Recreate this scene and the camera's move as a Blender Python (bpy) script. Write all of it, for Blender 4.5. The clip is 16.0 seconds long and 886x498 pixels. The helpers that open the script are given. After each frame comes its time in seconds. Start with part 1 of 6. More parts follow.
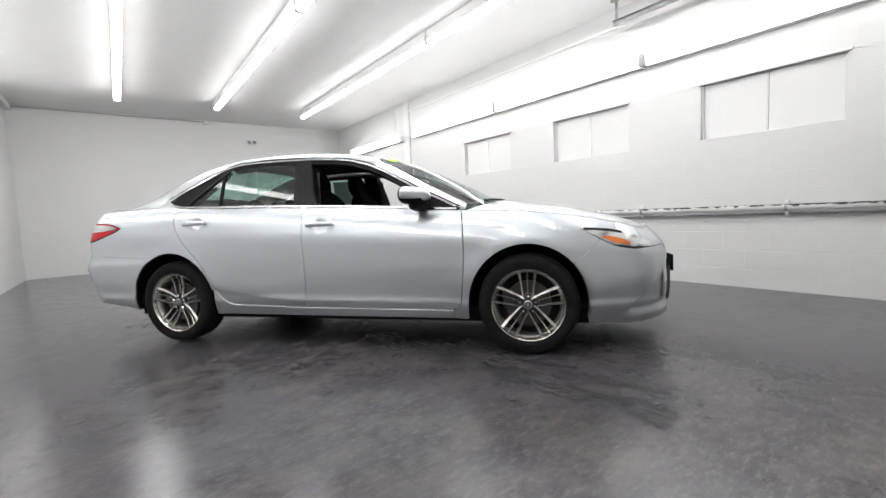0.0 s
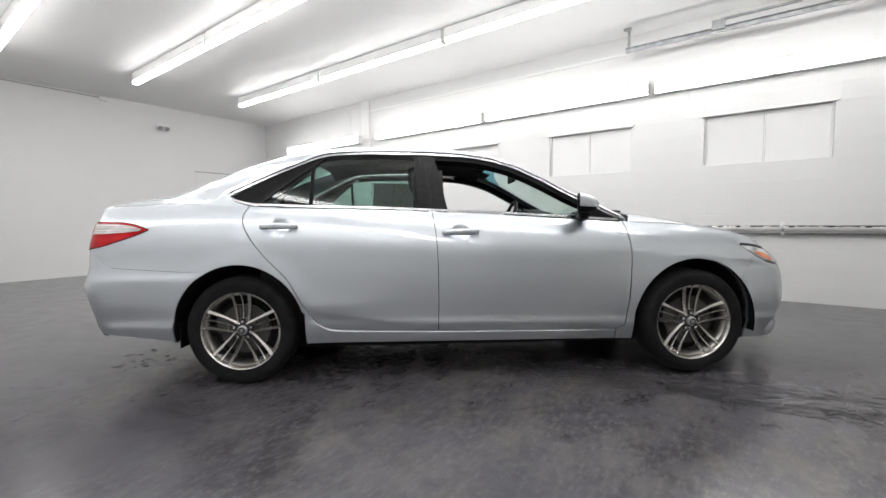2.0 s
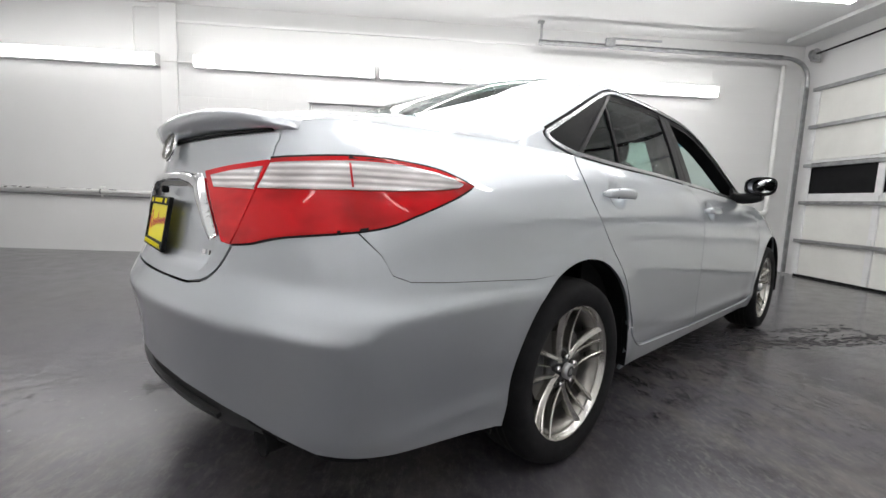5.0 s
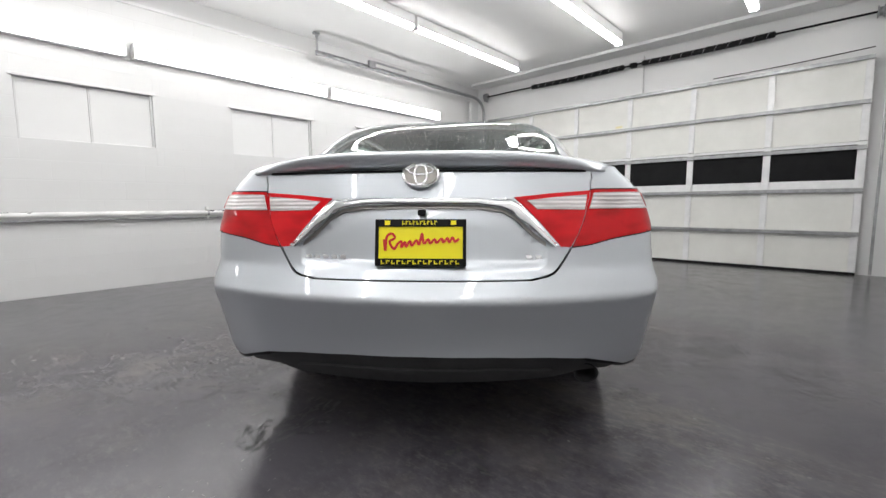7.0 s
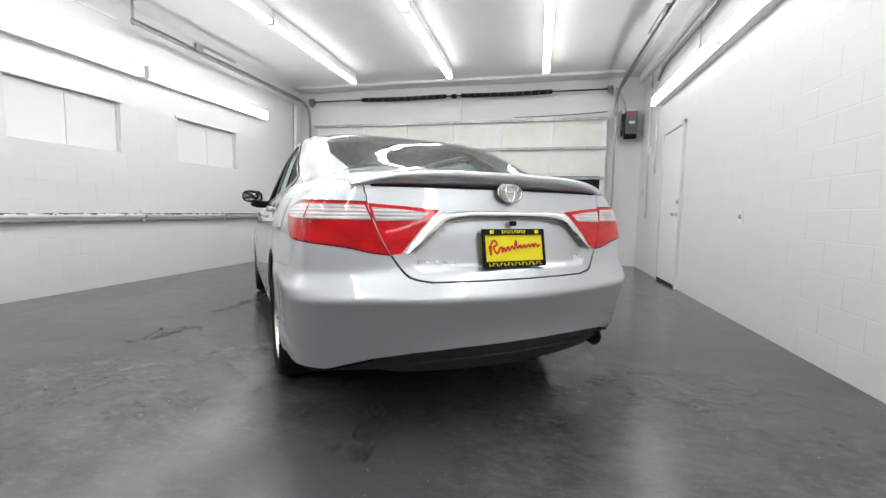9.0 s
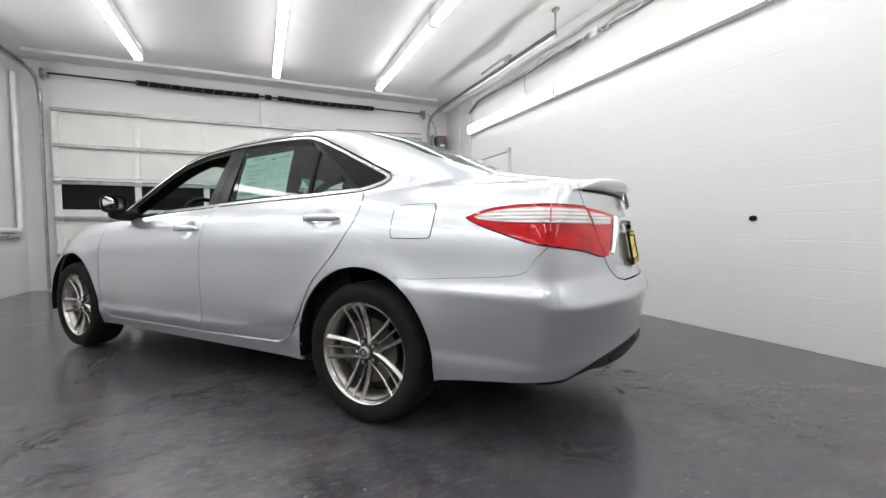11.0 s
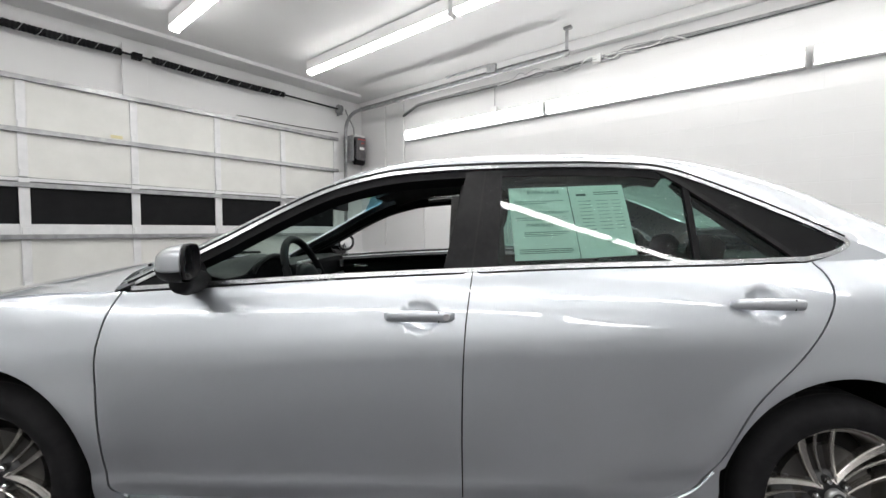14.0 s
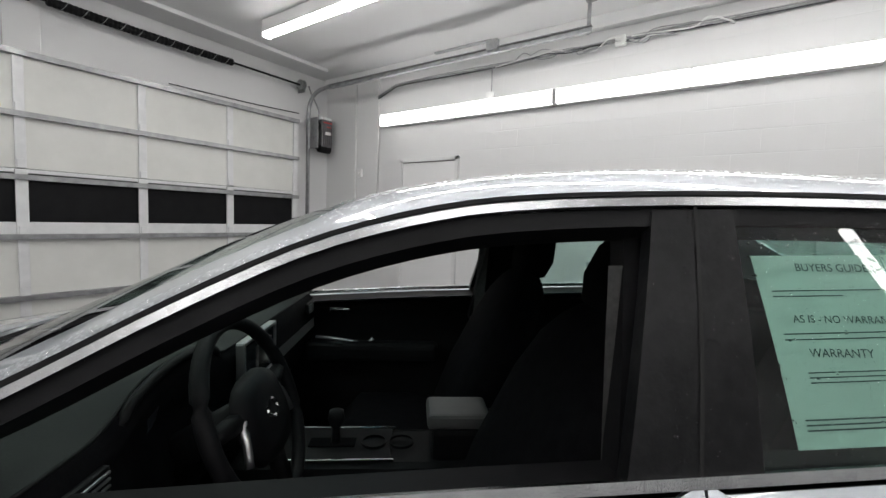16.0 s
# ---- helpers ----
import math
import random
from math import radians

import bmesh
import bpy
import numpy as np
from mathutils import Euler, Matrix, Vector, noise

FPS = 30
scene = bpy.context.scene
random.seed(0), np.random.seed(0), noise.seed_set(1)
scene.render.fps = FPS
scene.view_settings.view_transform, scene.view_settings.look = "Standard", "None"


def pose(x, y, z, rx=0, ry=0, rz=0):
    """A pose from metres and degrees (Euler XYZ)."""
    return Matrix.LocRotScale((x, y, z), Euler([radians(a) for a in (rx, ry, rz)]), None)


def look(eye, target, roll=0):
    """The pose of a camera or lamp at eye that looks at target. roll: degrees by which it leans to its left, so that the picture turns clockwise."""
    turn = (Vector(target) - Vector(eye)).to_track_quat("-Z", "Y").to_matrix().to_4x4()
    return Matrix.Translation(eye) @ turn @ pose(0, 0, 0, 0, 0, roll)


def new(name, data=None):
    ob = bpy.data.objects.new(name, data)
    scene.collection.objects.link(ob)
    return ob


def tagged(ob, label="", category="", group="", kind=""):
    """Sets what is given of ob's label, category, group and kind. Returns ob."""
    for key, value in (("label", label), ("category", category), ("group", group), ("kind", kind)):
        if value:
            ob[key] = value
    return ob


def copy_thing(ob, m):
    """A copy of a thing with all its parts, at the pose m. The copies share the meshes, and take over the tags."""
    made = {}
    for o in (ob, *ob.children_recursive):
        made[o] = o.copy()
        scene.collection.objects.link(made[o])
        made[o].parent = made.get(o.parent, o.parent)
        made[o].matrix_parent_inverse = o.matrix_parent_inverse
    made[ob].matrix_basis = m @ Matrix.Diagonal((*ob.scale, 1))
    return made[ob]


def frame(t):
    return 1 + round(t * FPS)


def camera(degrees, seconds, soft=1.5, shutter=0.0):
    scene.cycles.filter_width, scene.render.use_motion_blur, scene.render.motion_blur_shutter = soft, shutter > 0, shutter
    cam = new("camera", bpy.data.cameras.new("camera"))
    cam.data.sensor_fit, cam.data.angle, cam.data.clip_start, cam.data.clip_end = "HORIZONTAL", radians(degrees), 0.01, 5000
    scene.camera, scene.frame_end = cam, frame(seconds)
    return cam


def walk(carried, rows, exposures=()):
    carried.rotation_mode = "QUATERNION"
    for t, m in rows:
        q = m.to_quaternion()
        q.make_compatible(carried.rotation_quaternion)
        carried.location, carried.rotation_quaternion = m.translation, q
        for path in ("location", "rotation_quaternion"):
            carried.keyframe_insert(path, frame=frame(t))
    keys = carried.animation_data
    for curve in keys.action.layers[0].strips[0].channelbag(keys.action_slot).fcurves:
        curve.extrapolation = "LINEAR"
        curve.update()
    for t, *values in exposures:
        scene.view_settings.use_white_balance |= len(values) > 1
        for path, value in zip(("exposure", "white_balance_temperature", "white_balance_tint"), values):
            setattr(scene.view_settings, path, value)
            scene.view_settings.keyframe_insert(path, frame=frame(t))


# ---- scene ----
cam = camera(92.6, 16.0)
PATH = [
    (0, (3.441, -1.866, 0.949), (1.856, -0.658, 0.778), -2.7),
    (0.5, (3.163, -2.175, 0.958), (1.667, -0.853, 0.828), -0.8),
    (1, (2.794, -2.447, 0.964), (1.460, -0.963, 0.821), 0.9),
    (1.5, (2.345, -2.650, 0.982), (1.101, -1.086, 0.896), -1.7),
    (2, (1.905, -2.845, 0.982), (0.729, -1.233, 0.844), -0.6),
    (2.5, (1.467, -2.910, 0.967), (0.421, -1.218, 0.757), 0.7),
    (3, (1.017, -2.933, 0.947), (0.153, -1.135, 0.804), 1.8),
    (3.5, (0.543, -2.926, 0.942), (-0.189, -1.076, 0.738), 1.1),
    (4, (0.036, -2.929, 0.947), (-0.471, -0.999, 0.825), 0.5),
    (4.5, (-0.514, -2.932, 0.914), (-0.741, -0.956, 0.708), -0.1),
    (5, (-1.104, -2.923, 0.903), (-0.972, -0.940, 0.677), 2.3),
    (5.2, (-1.355, -2.918, 0.911), (-1.098, -0.949, 0.665), 2.8),
    (7.3, (-3.076, -2.484, 0.934), (-1.526, -1.234, 0.760), 1.0),
    (7.5, (-3.152, -2.415, 0.929), (-1.552, -1.223, 0.784), 2.2),
    (8, (-3.355, -2.175, 0.930), (-1.560, -1.307, 0.777), 0.7),
    (8.5, (-3.571, -1.927, 0.946), (-1.703, -1.235, 0.774), 3.1),
    (9, (-3.753, -1.617, 0.950), (-1.808, -1.185, 0.776), 0.9),
    (9.2, (-3.800, -1.463, 0.959), (-1.834, -1.149, 0.771), 1.6),
    (11.3, (-3.377, 0.527, 0.895), (-1.602, -0.384, 0.767), -0.5),
    (11.5, (-3.250, 0.712, 0.920), (-1.514, -0.267, 0.767), -0.3),
    (12, (-2.945, 1.122, 0.971), (-1.349, -0.078, 0.861), -0.6),
    (12.5, (-2.572, 1.430, 1.008), (-1.100, 0.090, 0.814), 0.0),
    (13, (-2.206, 1.591, 1.078), (-0.819, 0.156, 0.946), -0.4),
    (13.5, (-1.837, 1.651, 1.144), (-0.524, 0.147, 1.027), 0.0),
    (14, (-1.503, 1.611, 1.179), (-0.217, 0.082, 1.085), 0.2),
    (14.5, (-1.235, 1.585, 1.228), (-0.117, -0.070, 1.113), -0.6),
    (15, (-1.030, 1.493, 1.312), (0.101, -0.156, 1.290), -1.6),
    (15.5, (-0.859, 1.275, 1.346), (0.253, -0.383, 1.229), 0.6),
    (16, (-0.682, 1.084, 1.363), (0.446, -0.561, 1.224), 1.9),
]
walk(cam, [(t, look(eye, target, roll)) for t, eye, target, roll in PATH], exposures=[(0, 1.64), (3, 1.55), (5, 1.54), (7.5, 1.47), (9, 1.55), (12.5, 1.48), (14, 1.40), (15, 1.17), (16, 0.96)])

# ---- world and light ----
world = bpy.data.worlds.new("world")
scene.world = world
world.use_nodes = True
world.node_tree.nodes["Background"].inputs[0].default_value = (0.02, 0.02, 0.022, 1)
world.node_tree.nodes["Background"].inputs[1].default_value = 0.2
LAMP_STRENGTH = 9.0
WALL_LAMP_STRENGTH = 3.9


# ---- materials ----
def material(name, colour, rough=0.5, metal=0.0, coat=0.0, coat_rough=0.05, emit=0.0, spec=0.5):
    m = bpy.data.materials.new(name)
    m.use_nodes = True
    b = m.node_tree.nodes["Principled BSDF"]
    b.inputs["Base Color"].default_value = (*colour, 1)
    b.inputs["Roughness"].default_value = rough
    b.inputs["Metallic"].default_value = metal
    b.inputs["Coat Weight"].default_value = coat
    b.inputs["Coat Roughness"].default_value = coat_rough
    b.inputs["Specular IOR Level"].default_value = spec
    if emit:
        b.inputs["Emission Color"].default_value = (*colour, 1)
        b.inputs["Emission Strength"].default_value = emit
    return m


def node(m, kind, **inputs):
    n = m.node_tree.nodes.new(kind)
    for key, value in inputs.items():
        n.inputs[key.replace("_", " ")].default_value = value
    return n


def link(m, a, out, b, inp):
    m.node_tree.links.new(a.outputs[out], b.inputs[inp])


def principled(m):
    return m.node_tree.nodes["Principled BSDF"]


def noise_tex(m, scale, detail=4.0, rough=0.6, stretch=(1, 1, 1)):
    co = m.node_tree.nodes.new("ShaderNodeTexCoord")
    mp = m.node_tree.nodes.new("ShaderNodeMapping")
    mp.inputs["Scale"].default_value = stretch
    n = m.node_tree.nodes.new("ShaderNodeTexNoise")
    n.inputs["Scale"].default_value = scale
    n.inputs["Detail"].default_value = detail
    n.inputs["Roughness"].default_value = rough
    link(m, co, "Object", mp, "Vector")
    link(m, mp, "Vector", n, "Vector")
    return n


def ramp(m, src, out, stops):
    r = m.node_tree.nodes.new("ShaderNodeValToRGB")
    while len(r.color_ramp.elements) < len(stops):
        r.color_ramp.elements.new(0.5)
    for e, (p, c) in zip(r.color_ramp.elements, stops):
        e.position = p
        e.color = (c, c, c, 1) if isinstance(c, float) else (*c, 1)
    link(m, src, out, r, "Fac")
    return r


def bump(m, src, out, strength, distance):
    b = m.node_tree.nodes.new("ShaderNodeBump")
    b.inputs["Strength"].default_value = strength
    b.inputs["Distance"].default_value = distance
    link(m, src, out, b, "Height")
    link(m, b, "Normal", principled(m), "Normal")
    return b


def mix_colour(m, fac, fac_out, a, b):
    x = m.node_tree.nodes.new("ShaderNodeMix")
    x.data_type = "RGBA"
    if fac is not None:
        link(m, fac, fac_out, x, 0)
    for i, c in ((6, a), (7, b)):
        if isinstance(c, tuple):
            x.inputs[i].default_value = (*c, 1)
        else:
            m.node_tree.links.new(c, x.inputs[i])
    return x


def varied(name, c1, c2, rough, scale=6.0, bump_s=0.0, fine=60.0, **kw):
    """A surface whose colour wanders between two tones, with fine relief."""
    m = material(name, c1, rough, **kw)
    n = noise_tex(m, scale)
    r = ramp(m, n, "Fac", [(0.35, c1), (0.65, c2)])
    link(m, r, "Color", principled(m), "Base Color")
    if bump_s:
        n2 = noise_tex(m, fine, 3.0)
        bump(m, n2, "Fac", bump_s, 0.002)
    return m


def floor_material():
    m = material("painted concrete floor", (0.06, 0.06, 0.066), 0.25, spec=0.45)
    big = noise_tex(m, 0.8, 3.0, 0.5)
    tone = ramp(m, big, "Fac", [(0.3, (0.058, 0.055, 0.064)), (0.7, (0.080, 0.076, 0.088))])
    # soft mottling and dark stains soaked into the paint
    mottle = noise_tex(m, 6.0, 9.0, 0.72)
    dark = ramp(m, mottle, "Fac", [(0.34, 1.0), (0.55, 0.0)])
    where = ramp(m, noise_tex(m, 0.55, 3.0, 0.5), "Fac", [(0.34, 0.08), (0.57, 0.85)])
    amount = m.node_tree.nodes.new("ShaderNodeMath")
    amount.operation = "MULTIPLY"
    link(m, dark, "Color", amount, 0)
    link(m, where, "Color", amount, 1)
    c = mix_colour(m, amount, 0, tone.outputs["Color"], (0.026, 0.025, 0.028))
    # fine pale streaks where the paint is worn
    streak = ramp(m, noise_tex(m, 34.0, 8.0, 0.8, (1.0, 0.38, 1.0)), "Fac", [(0.50, 0.0), (0.78, 1.0)])
    worn = m.node_tree.nodes.new("ShaderNodeMath")
    worn.operation = "MULTIPLY"
    link(m, where, "Color", worn, 0)
    link(m, streak, "Color", worn, 1)
    # brownish patches where the paint is rubbed through
    rub = ramp(m, noise_tex(m, 2.6, 10.0, 0.74, (1.0, 0.6, 1.0)), "Fac", [(0.46, 0.0), (0.65, 0.85)])
    rubbed = m.node_tree.nodes.new("ShaderNodeMath")
    rubbed.operation = "MULTIPLY"
    link(m, where, "Color", rubbed, 0)
    link(m, rub, "Color", rubbed, 1)
    c1 = mix_colour(m, rubbed, 0, c.outputs[2], (0.126, 0.114, 0.106))
    c2 = mix_colour(m, worn, 0, c1.outputs[2], (0.18, 0.168, 0.159))
    link(m, c2, 2, principled(m), "Base Color")
    rr = ramp(m, mottle, "Fac", [(0.3, 0.09), (0.7, 0.26)])
    link(m, rr, "Color", principled(m), "Roughness")
    fine = noise_tex(m, 30.0, 7.0, 0.68)
    bump(m, fine, "Fac", 0.17, 0.006)
    return m


def wall_material(name, tone=0.80):
    m = material(name, (tone, tone, tone), 0.5)
    n = noise_tex(m, 1.3, 5.0)
    r = ramp(m, n, "Fac", [(0.3, (tone * 0.965, tone * 0.965, tone * 0.965)), (0.7, (tone, tone, tone * 1.0))])
    link(m, r, "Color", principled(m), "Base Color")
    f = noise_tex(m, 90.0, 4.0)
    bump(m, f, "Fac", 0.25, 0.003)
    return m


def paint_material():
    m = material("silver metallic paint", (0.57, 0.605, 0.645), 0.38, metal=0.92, coat=1.0, coat_rough=0.012)
    principled(m).inputs["Coat IOR"].default_value = 1.85
    n = noise_tex(m, 900.0, 2.0)
    r = ramp(m, n, "Fac", [(0.3, (0.545, 0.578, 0.616)), (0.7, (0.60, 0.636, 0.678))])
    link(m, r, "Color", principled(m), "Base Color")
    return m


def glass_material(name, tint, ior=1.5):
    """A thin pane: tinted see-through, with mirror gloss that grows towards grazing angles."""
    m = bpy.data.materials.new(name)
    m.use_nodes = True
    t = m.node_tree
    t.nodes.remove(t.nodes["Principled BSDF"])
    tr = t.nodes.new("ShaderNodeBsdfTransparent")
    tr.inputs[0].default_value = (*tint, 1)
    gl = t.nodes.new("ShaderNodeBsdfGlossy")
    gl.inputs["Roughness"].default_value = 0.01
    lw = t.nodes.new("ShaderNodeLayerWeight")
    lw.inputs[0].default_value = 0.5
    pw = t.nodes.new("ShaderNodeMath")
    pw.operation = "POWER"
    pw.inputs[1].default_value = 5.0
    link(m, lw, "Facing", pw, 0)
    fr = t.nodes.new("ShaderNodeMath")
    fr.operation = "MULTIPLY_ADD"
    f0 = ((ior - 1) / (ior + 1)) ** 2 * 1.8
    fr.inputs[1].default_value = 1 - f0
    fr.inputs[2].default_value = f0
    link(m, pw, 0, fr, 0)
    mx = t.nodes.new("ShaderNodeMixShader")
    link(m, fr, 0, mx, 0)
    link(m, tr, 0, mx, 1)
    link(m, gl, 0, mx, 2)
    link(m, mx, 0, t.nodes["Material Output"], 0)
    return m


def lens_material(name, colour, dark, spec=0.3, coat=1.0, ribs=0.0):
    """A moulded lens: facets and soft blotches of the reflector behind a smooth outer skin."""
    m = material(name, colour, 0.30, coat=coat, coat_rough=0.015, spec=spec)
    n = noise_tex(m, 7.0, 2.0, 0.45, (1.0, 1.0, 2.2))
    r = ramp(m, n, "Fac", [(0.30, dark), (0.56, colour)])
    co = m.node_tree.nodes.new("ShaderNodeTexCoord")
    w = node(m, "ShaderNodeTexWave", Scale=ribs or 34.0, Distortion=0.3)
    w.bands_direction = "Z"
    link(m, co, "Object", w, "Vector")
    k = ramp(m, w, "Fac", [(0.15, 0.0), (0.85, 0.55 if ribs else 0.0)])
    c = mix_colour(m, k, "Color", r.outputs["Color"], dark)
    link(m, c, 2, principled(m), "Base Color")
    bump(m, w if ribs else n, "Fac", 0.5, 0.004 if ribs else 0.012)
    return m


M_FLOOR = floor_material()
M_WALL = wall_material("white painted block", 0.64)
M_PLASTER = wall_material("white painted plaster", 0.71)
M_CEIL = wall_material("white ceiling board", 0.73)
M_PAINT = paint_material()
M_CHROME = material("chrome", (0.86, 0.87, 0.88), 0.10, metal=1.0)
M_BRIGHT = varied("bright stainless moulding", (0.50, 0.51, 0.52), (0.62, 0.63, 0.64), 0.20, 25.0, 0.25, 260, metal=1.0)
M_VALANCE = varied("grained grey-black bumper plastic", (0.016, 0.016, 0.017), (0.024, 0.024, 0.025), 0.5, 12.0, 0.2, 300, spec=0.35)
M_BLACK = varied("black plastic", (0.006, 0.006, 0.007), (0.010, 0.010, 0.011), 0.55, bump_s=0.15, fine=300, spec=0.13)
M_GLOSSBLACK = varied("wet gloss black trim", (0.004, 0.004, 0.005), (0.009, 0.009, 0.010), 0.34, 40.0, 0.2, 90, spec=0.2)
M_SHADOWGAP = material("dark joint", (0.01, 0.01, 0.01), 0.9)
M_RUBBER = varied("tyre rubber", (0.008, 0.008, 0.009), (0.013, 0.013, 0.014), 0.85, 20.0, 0.3, 200, spec=0.2)
M_ALLOY = varied("machined alloy", (0.52, 0.505, 0.475), (0.60, 0.585, 0.555), 0.25, 30.0, metal=0.97)
M_ALLOYDARK = material("dark grey alloy", (0.07, 0.072, 0.075), 0.4, metal=0.5)
M_BARREL = varied("grey alloy barrel", (0.30, 0.29, 0.27), (0.40, 0.385, 0.36), 0.38, 14.0, metal=0.9)
M_DISC = material("brake disc steel", (0.08, 0.077, 0.074), 0.5, metal=0.8)
M_GLASS_GREEN = glass_material("green tinted glass", (0.50, 0.68, 0.62))
M_GLASS_SCREEN = glass_material("windscreen glass", (0.70, 0.84, 0.79))
M_RED = lens_material("red tail lens", (0.56, 0.004, 0.009), (0.33, 0.002, 0.004), 0.08, 0.55)
M_REDBRIGHT = lens_material("bright red tail lens", (0.64, 0.006, 0.012), (0.42, 0.003, 0.006), 0.08, 0.55)
M_CLEAR = lens_material("silver clear lens", (0.74, 0.71, 0.71), (0.40, 0.37, 0.37), 0.3, 0.7, 22.0)
M_HEAD = lens_material("clear headlight over a dark reflector", (0.66, 0.67, 0.68), (0.10, 0.10, 0.105), 0.5, 1.0)
M_AMBER = lens_material("amber lens", (0.75, 0.20, 0.04), (0.55, 0.12, 0.02))
M_LAMP = material("lit lamp diffuser", (1.0, 0.99, 0.975), 0.5, emit=LAMP_STRENGTH)
M_WALLLAMP = material("lit wall lamp diffuser", (1.0, 0.99, 0.975), 0.5, emit=WALL_LAMP_STRENGTH)
M_LAMPBODY = material("white enamel lamp body", (0.78, 0.78, 0.78), 0.4)
M_STEEL = varied("galvanised steel", (0.27, 0.275, 0.28), (0.40, 0.405, 0.41), 0.38, 12.0, metal=0.8)
M_DOORWHITE = varied("off-white door panel", (0.66, 0.66, 0.63), (0.71, 0.71, 0.68), 0.4, 3.0, 0.1, 80)
M_STILE = varied("white door steel", (0.66, 0.665, 0.67), (0.74, 0.74, 0.745), 0.35, 8.0, metal=0.12)
M_DARKPANE = varied("black night window pane", (0.004, 0.004, 0.005), (0.007, 0.007, 0.008), 0.4, 5.0, spec=0.15)
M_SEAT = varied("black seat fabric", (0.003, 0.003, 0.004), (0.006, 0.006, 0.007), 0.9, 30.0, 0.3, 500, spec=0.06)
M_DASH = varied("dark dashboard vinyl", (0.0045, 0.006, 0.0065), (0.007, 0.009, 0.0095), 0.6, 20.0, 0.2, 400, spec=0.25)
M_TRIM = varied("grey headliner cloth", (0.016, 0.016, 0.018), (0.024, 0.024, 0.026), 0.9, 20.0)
M_BELT = varied("grey belt webbing", (0.05, 0.05, 0.05), (0.075, 0.075, 0.073), 0.8, 90.0)
M_GREYBOX = varied("grey cast housing", (0.10, 0.095, 0.10), (0.14, 0.135, 0.14), 0.5, 9.0)
M_PAPER = varied("white paper", (0.80, 0.80, 0.78), (0.86, 0.86, 0.84), 0.7, 10.0)
M_INK = material("printed ink", (0.08, 0.09, 0.10), 0.7)
M_YELLOW = material("yellow plate", (0.90, 0.79, 0.01), 0.4)
M_REDINK = material("red print", (0.60, 0.02, 0.02), 0.4)
M_PIPE = varied("white painted pipe", (0.66, 0.66, 0.65), (0.78, 0.78, 0.77), 0.45, 5.0)
M_SCREEN = material("dark display glass", (0.015, 0.018, 0.022), 0.08, coat=1.0)
M_LIME = material("lime window paint", (0.45, 0.85, 0.10), 0.6)
M_STICKER = material("faded yellow sticker", (0.68, 0.62, 0.36), 0.6)
M_SATIN = material("satin silver trim", (0.5, 0.5, 0.51), 0.3, metal=0.9)
M_SCUFF = varied("worn light scuff", (0.085, 0.083, 0.082), (0.12, 0.117, 0.114), 0.5, 20.0)
M_STAIN = varied("black rubber stain", (0.017, 0.017, 0.019), (0.036, 0.035, 0.038), 0.45, 20.0, spec=0.3)


# ---- mesh helpers ----
def mesh_of(bm, name):
    me = bpy.data.meshes.new(name)
    bm.normal_update()
    bm.to_mesh(me)
    bm.free()
    return me


def part(name, bm, mat, parent, label="", smooth=False):
    """Links a bmesh (or a mesh) as one object under a thing or a part."""
    me = bm if isinstance(bm, bpy.types.Mesh) else mesh_of(bm, name)
    if not me.materials:
        me.materials.append(mat)
    if smooth:
        for p in me.polygons:
            p.use_smooth = True
    ob = new(name, me)
    ob.parent = parent
    if label:
        ob["label"] = label
    return ob


def thing(name, label, category, group="", kind="", at=None):
    """An Empty at the base of a thing."""
    ob = tagged(new(name), label, category, group, kind)
    ob.empty_display_size = 0.1
    if at is not None:
        ob.matrix_basis = at
    return ob


def box(size, centre=(0, 0, 0), bevel=0.0, seg=2, turn=None):
    bm = bmesh.new()
    bmesh.ops.create_cube(bm, size=1.0)
    bmesh.ops.scale(bm, vec=size, verts=bm.verts)
    if bevel:
        bmesh.ops.bevel(bm, geom=bm.edges[:], offset=bevel, segments=seg, profile=0.6, affect="EDGES")
    if turn is not None:
        bmesh.ops.transform(bm, matrix=turn, verts=bm.verts)
    bmesh.ops.translate(bm, vec=centre, verts=bm.verts)
    return bm


def join(*bms):
    out = bmesh.new()
    for b in bms:
        me = mesh_of(b, "tmp")
        out.from_mesh(me)
        bpy.data.meshes.remove(me)
    return out


def grid_mesh(pts, closed_u=False, closed_v=False, name="grid", caps=False):
    """A quad mesh over an array of points [i][j]."""
    pts = np.asarray(pts, float)
    a, b = pts.shape[:2]
    faces = []
    for i in range(a if closed_u else a - 1):
        for j in range(b if closed_v else b - 1):
            faces.append((i * b + j, ((i + 1) % a) * b + j, ((i + 1) % a) * b + (j + 1) % b, i * b + (j + 1) % b))
    if caps and closed_v:
        faces.append(tuple(range(b))[::-1])
        faces.append(tuple((a - 1) * b + j for j in range(b)))
    bm = bmesh.new()
    vs = [bm.verts.new(p) for p in pts.reshape(-1, 3)]
    for f in faces:
        try:
            bm.faces.new([vs[k] for k in f])
        except ValueError:
            pass
    bmesh.ops.remove_doubles(bm, verts=bm.verts, dist=1e-5)
    bmesh.ops.recalc_face_normals(bm, faces=bm.faces)
    return bm


def lathe(profile, n=48, turn=None):
    """Turns a profile of (radius, height) round the y axis."""
    pts = [[(r * math.cos(2 * math.pi * k / n), h, r * math.sin(2 * math.pi * k / n)) for r, h in profile] for k in range(n)]
    bm = grid_mesh(pts, closed_u=True)
    if turn is not None:
        bmesh.ops.transform(bm, matrix=turn, verts=bm.verts)
    return bm


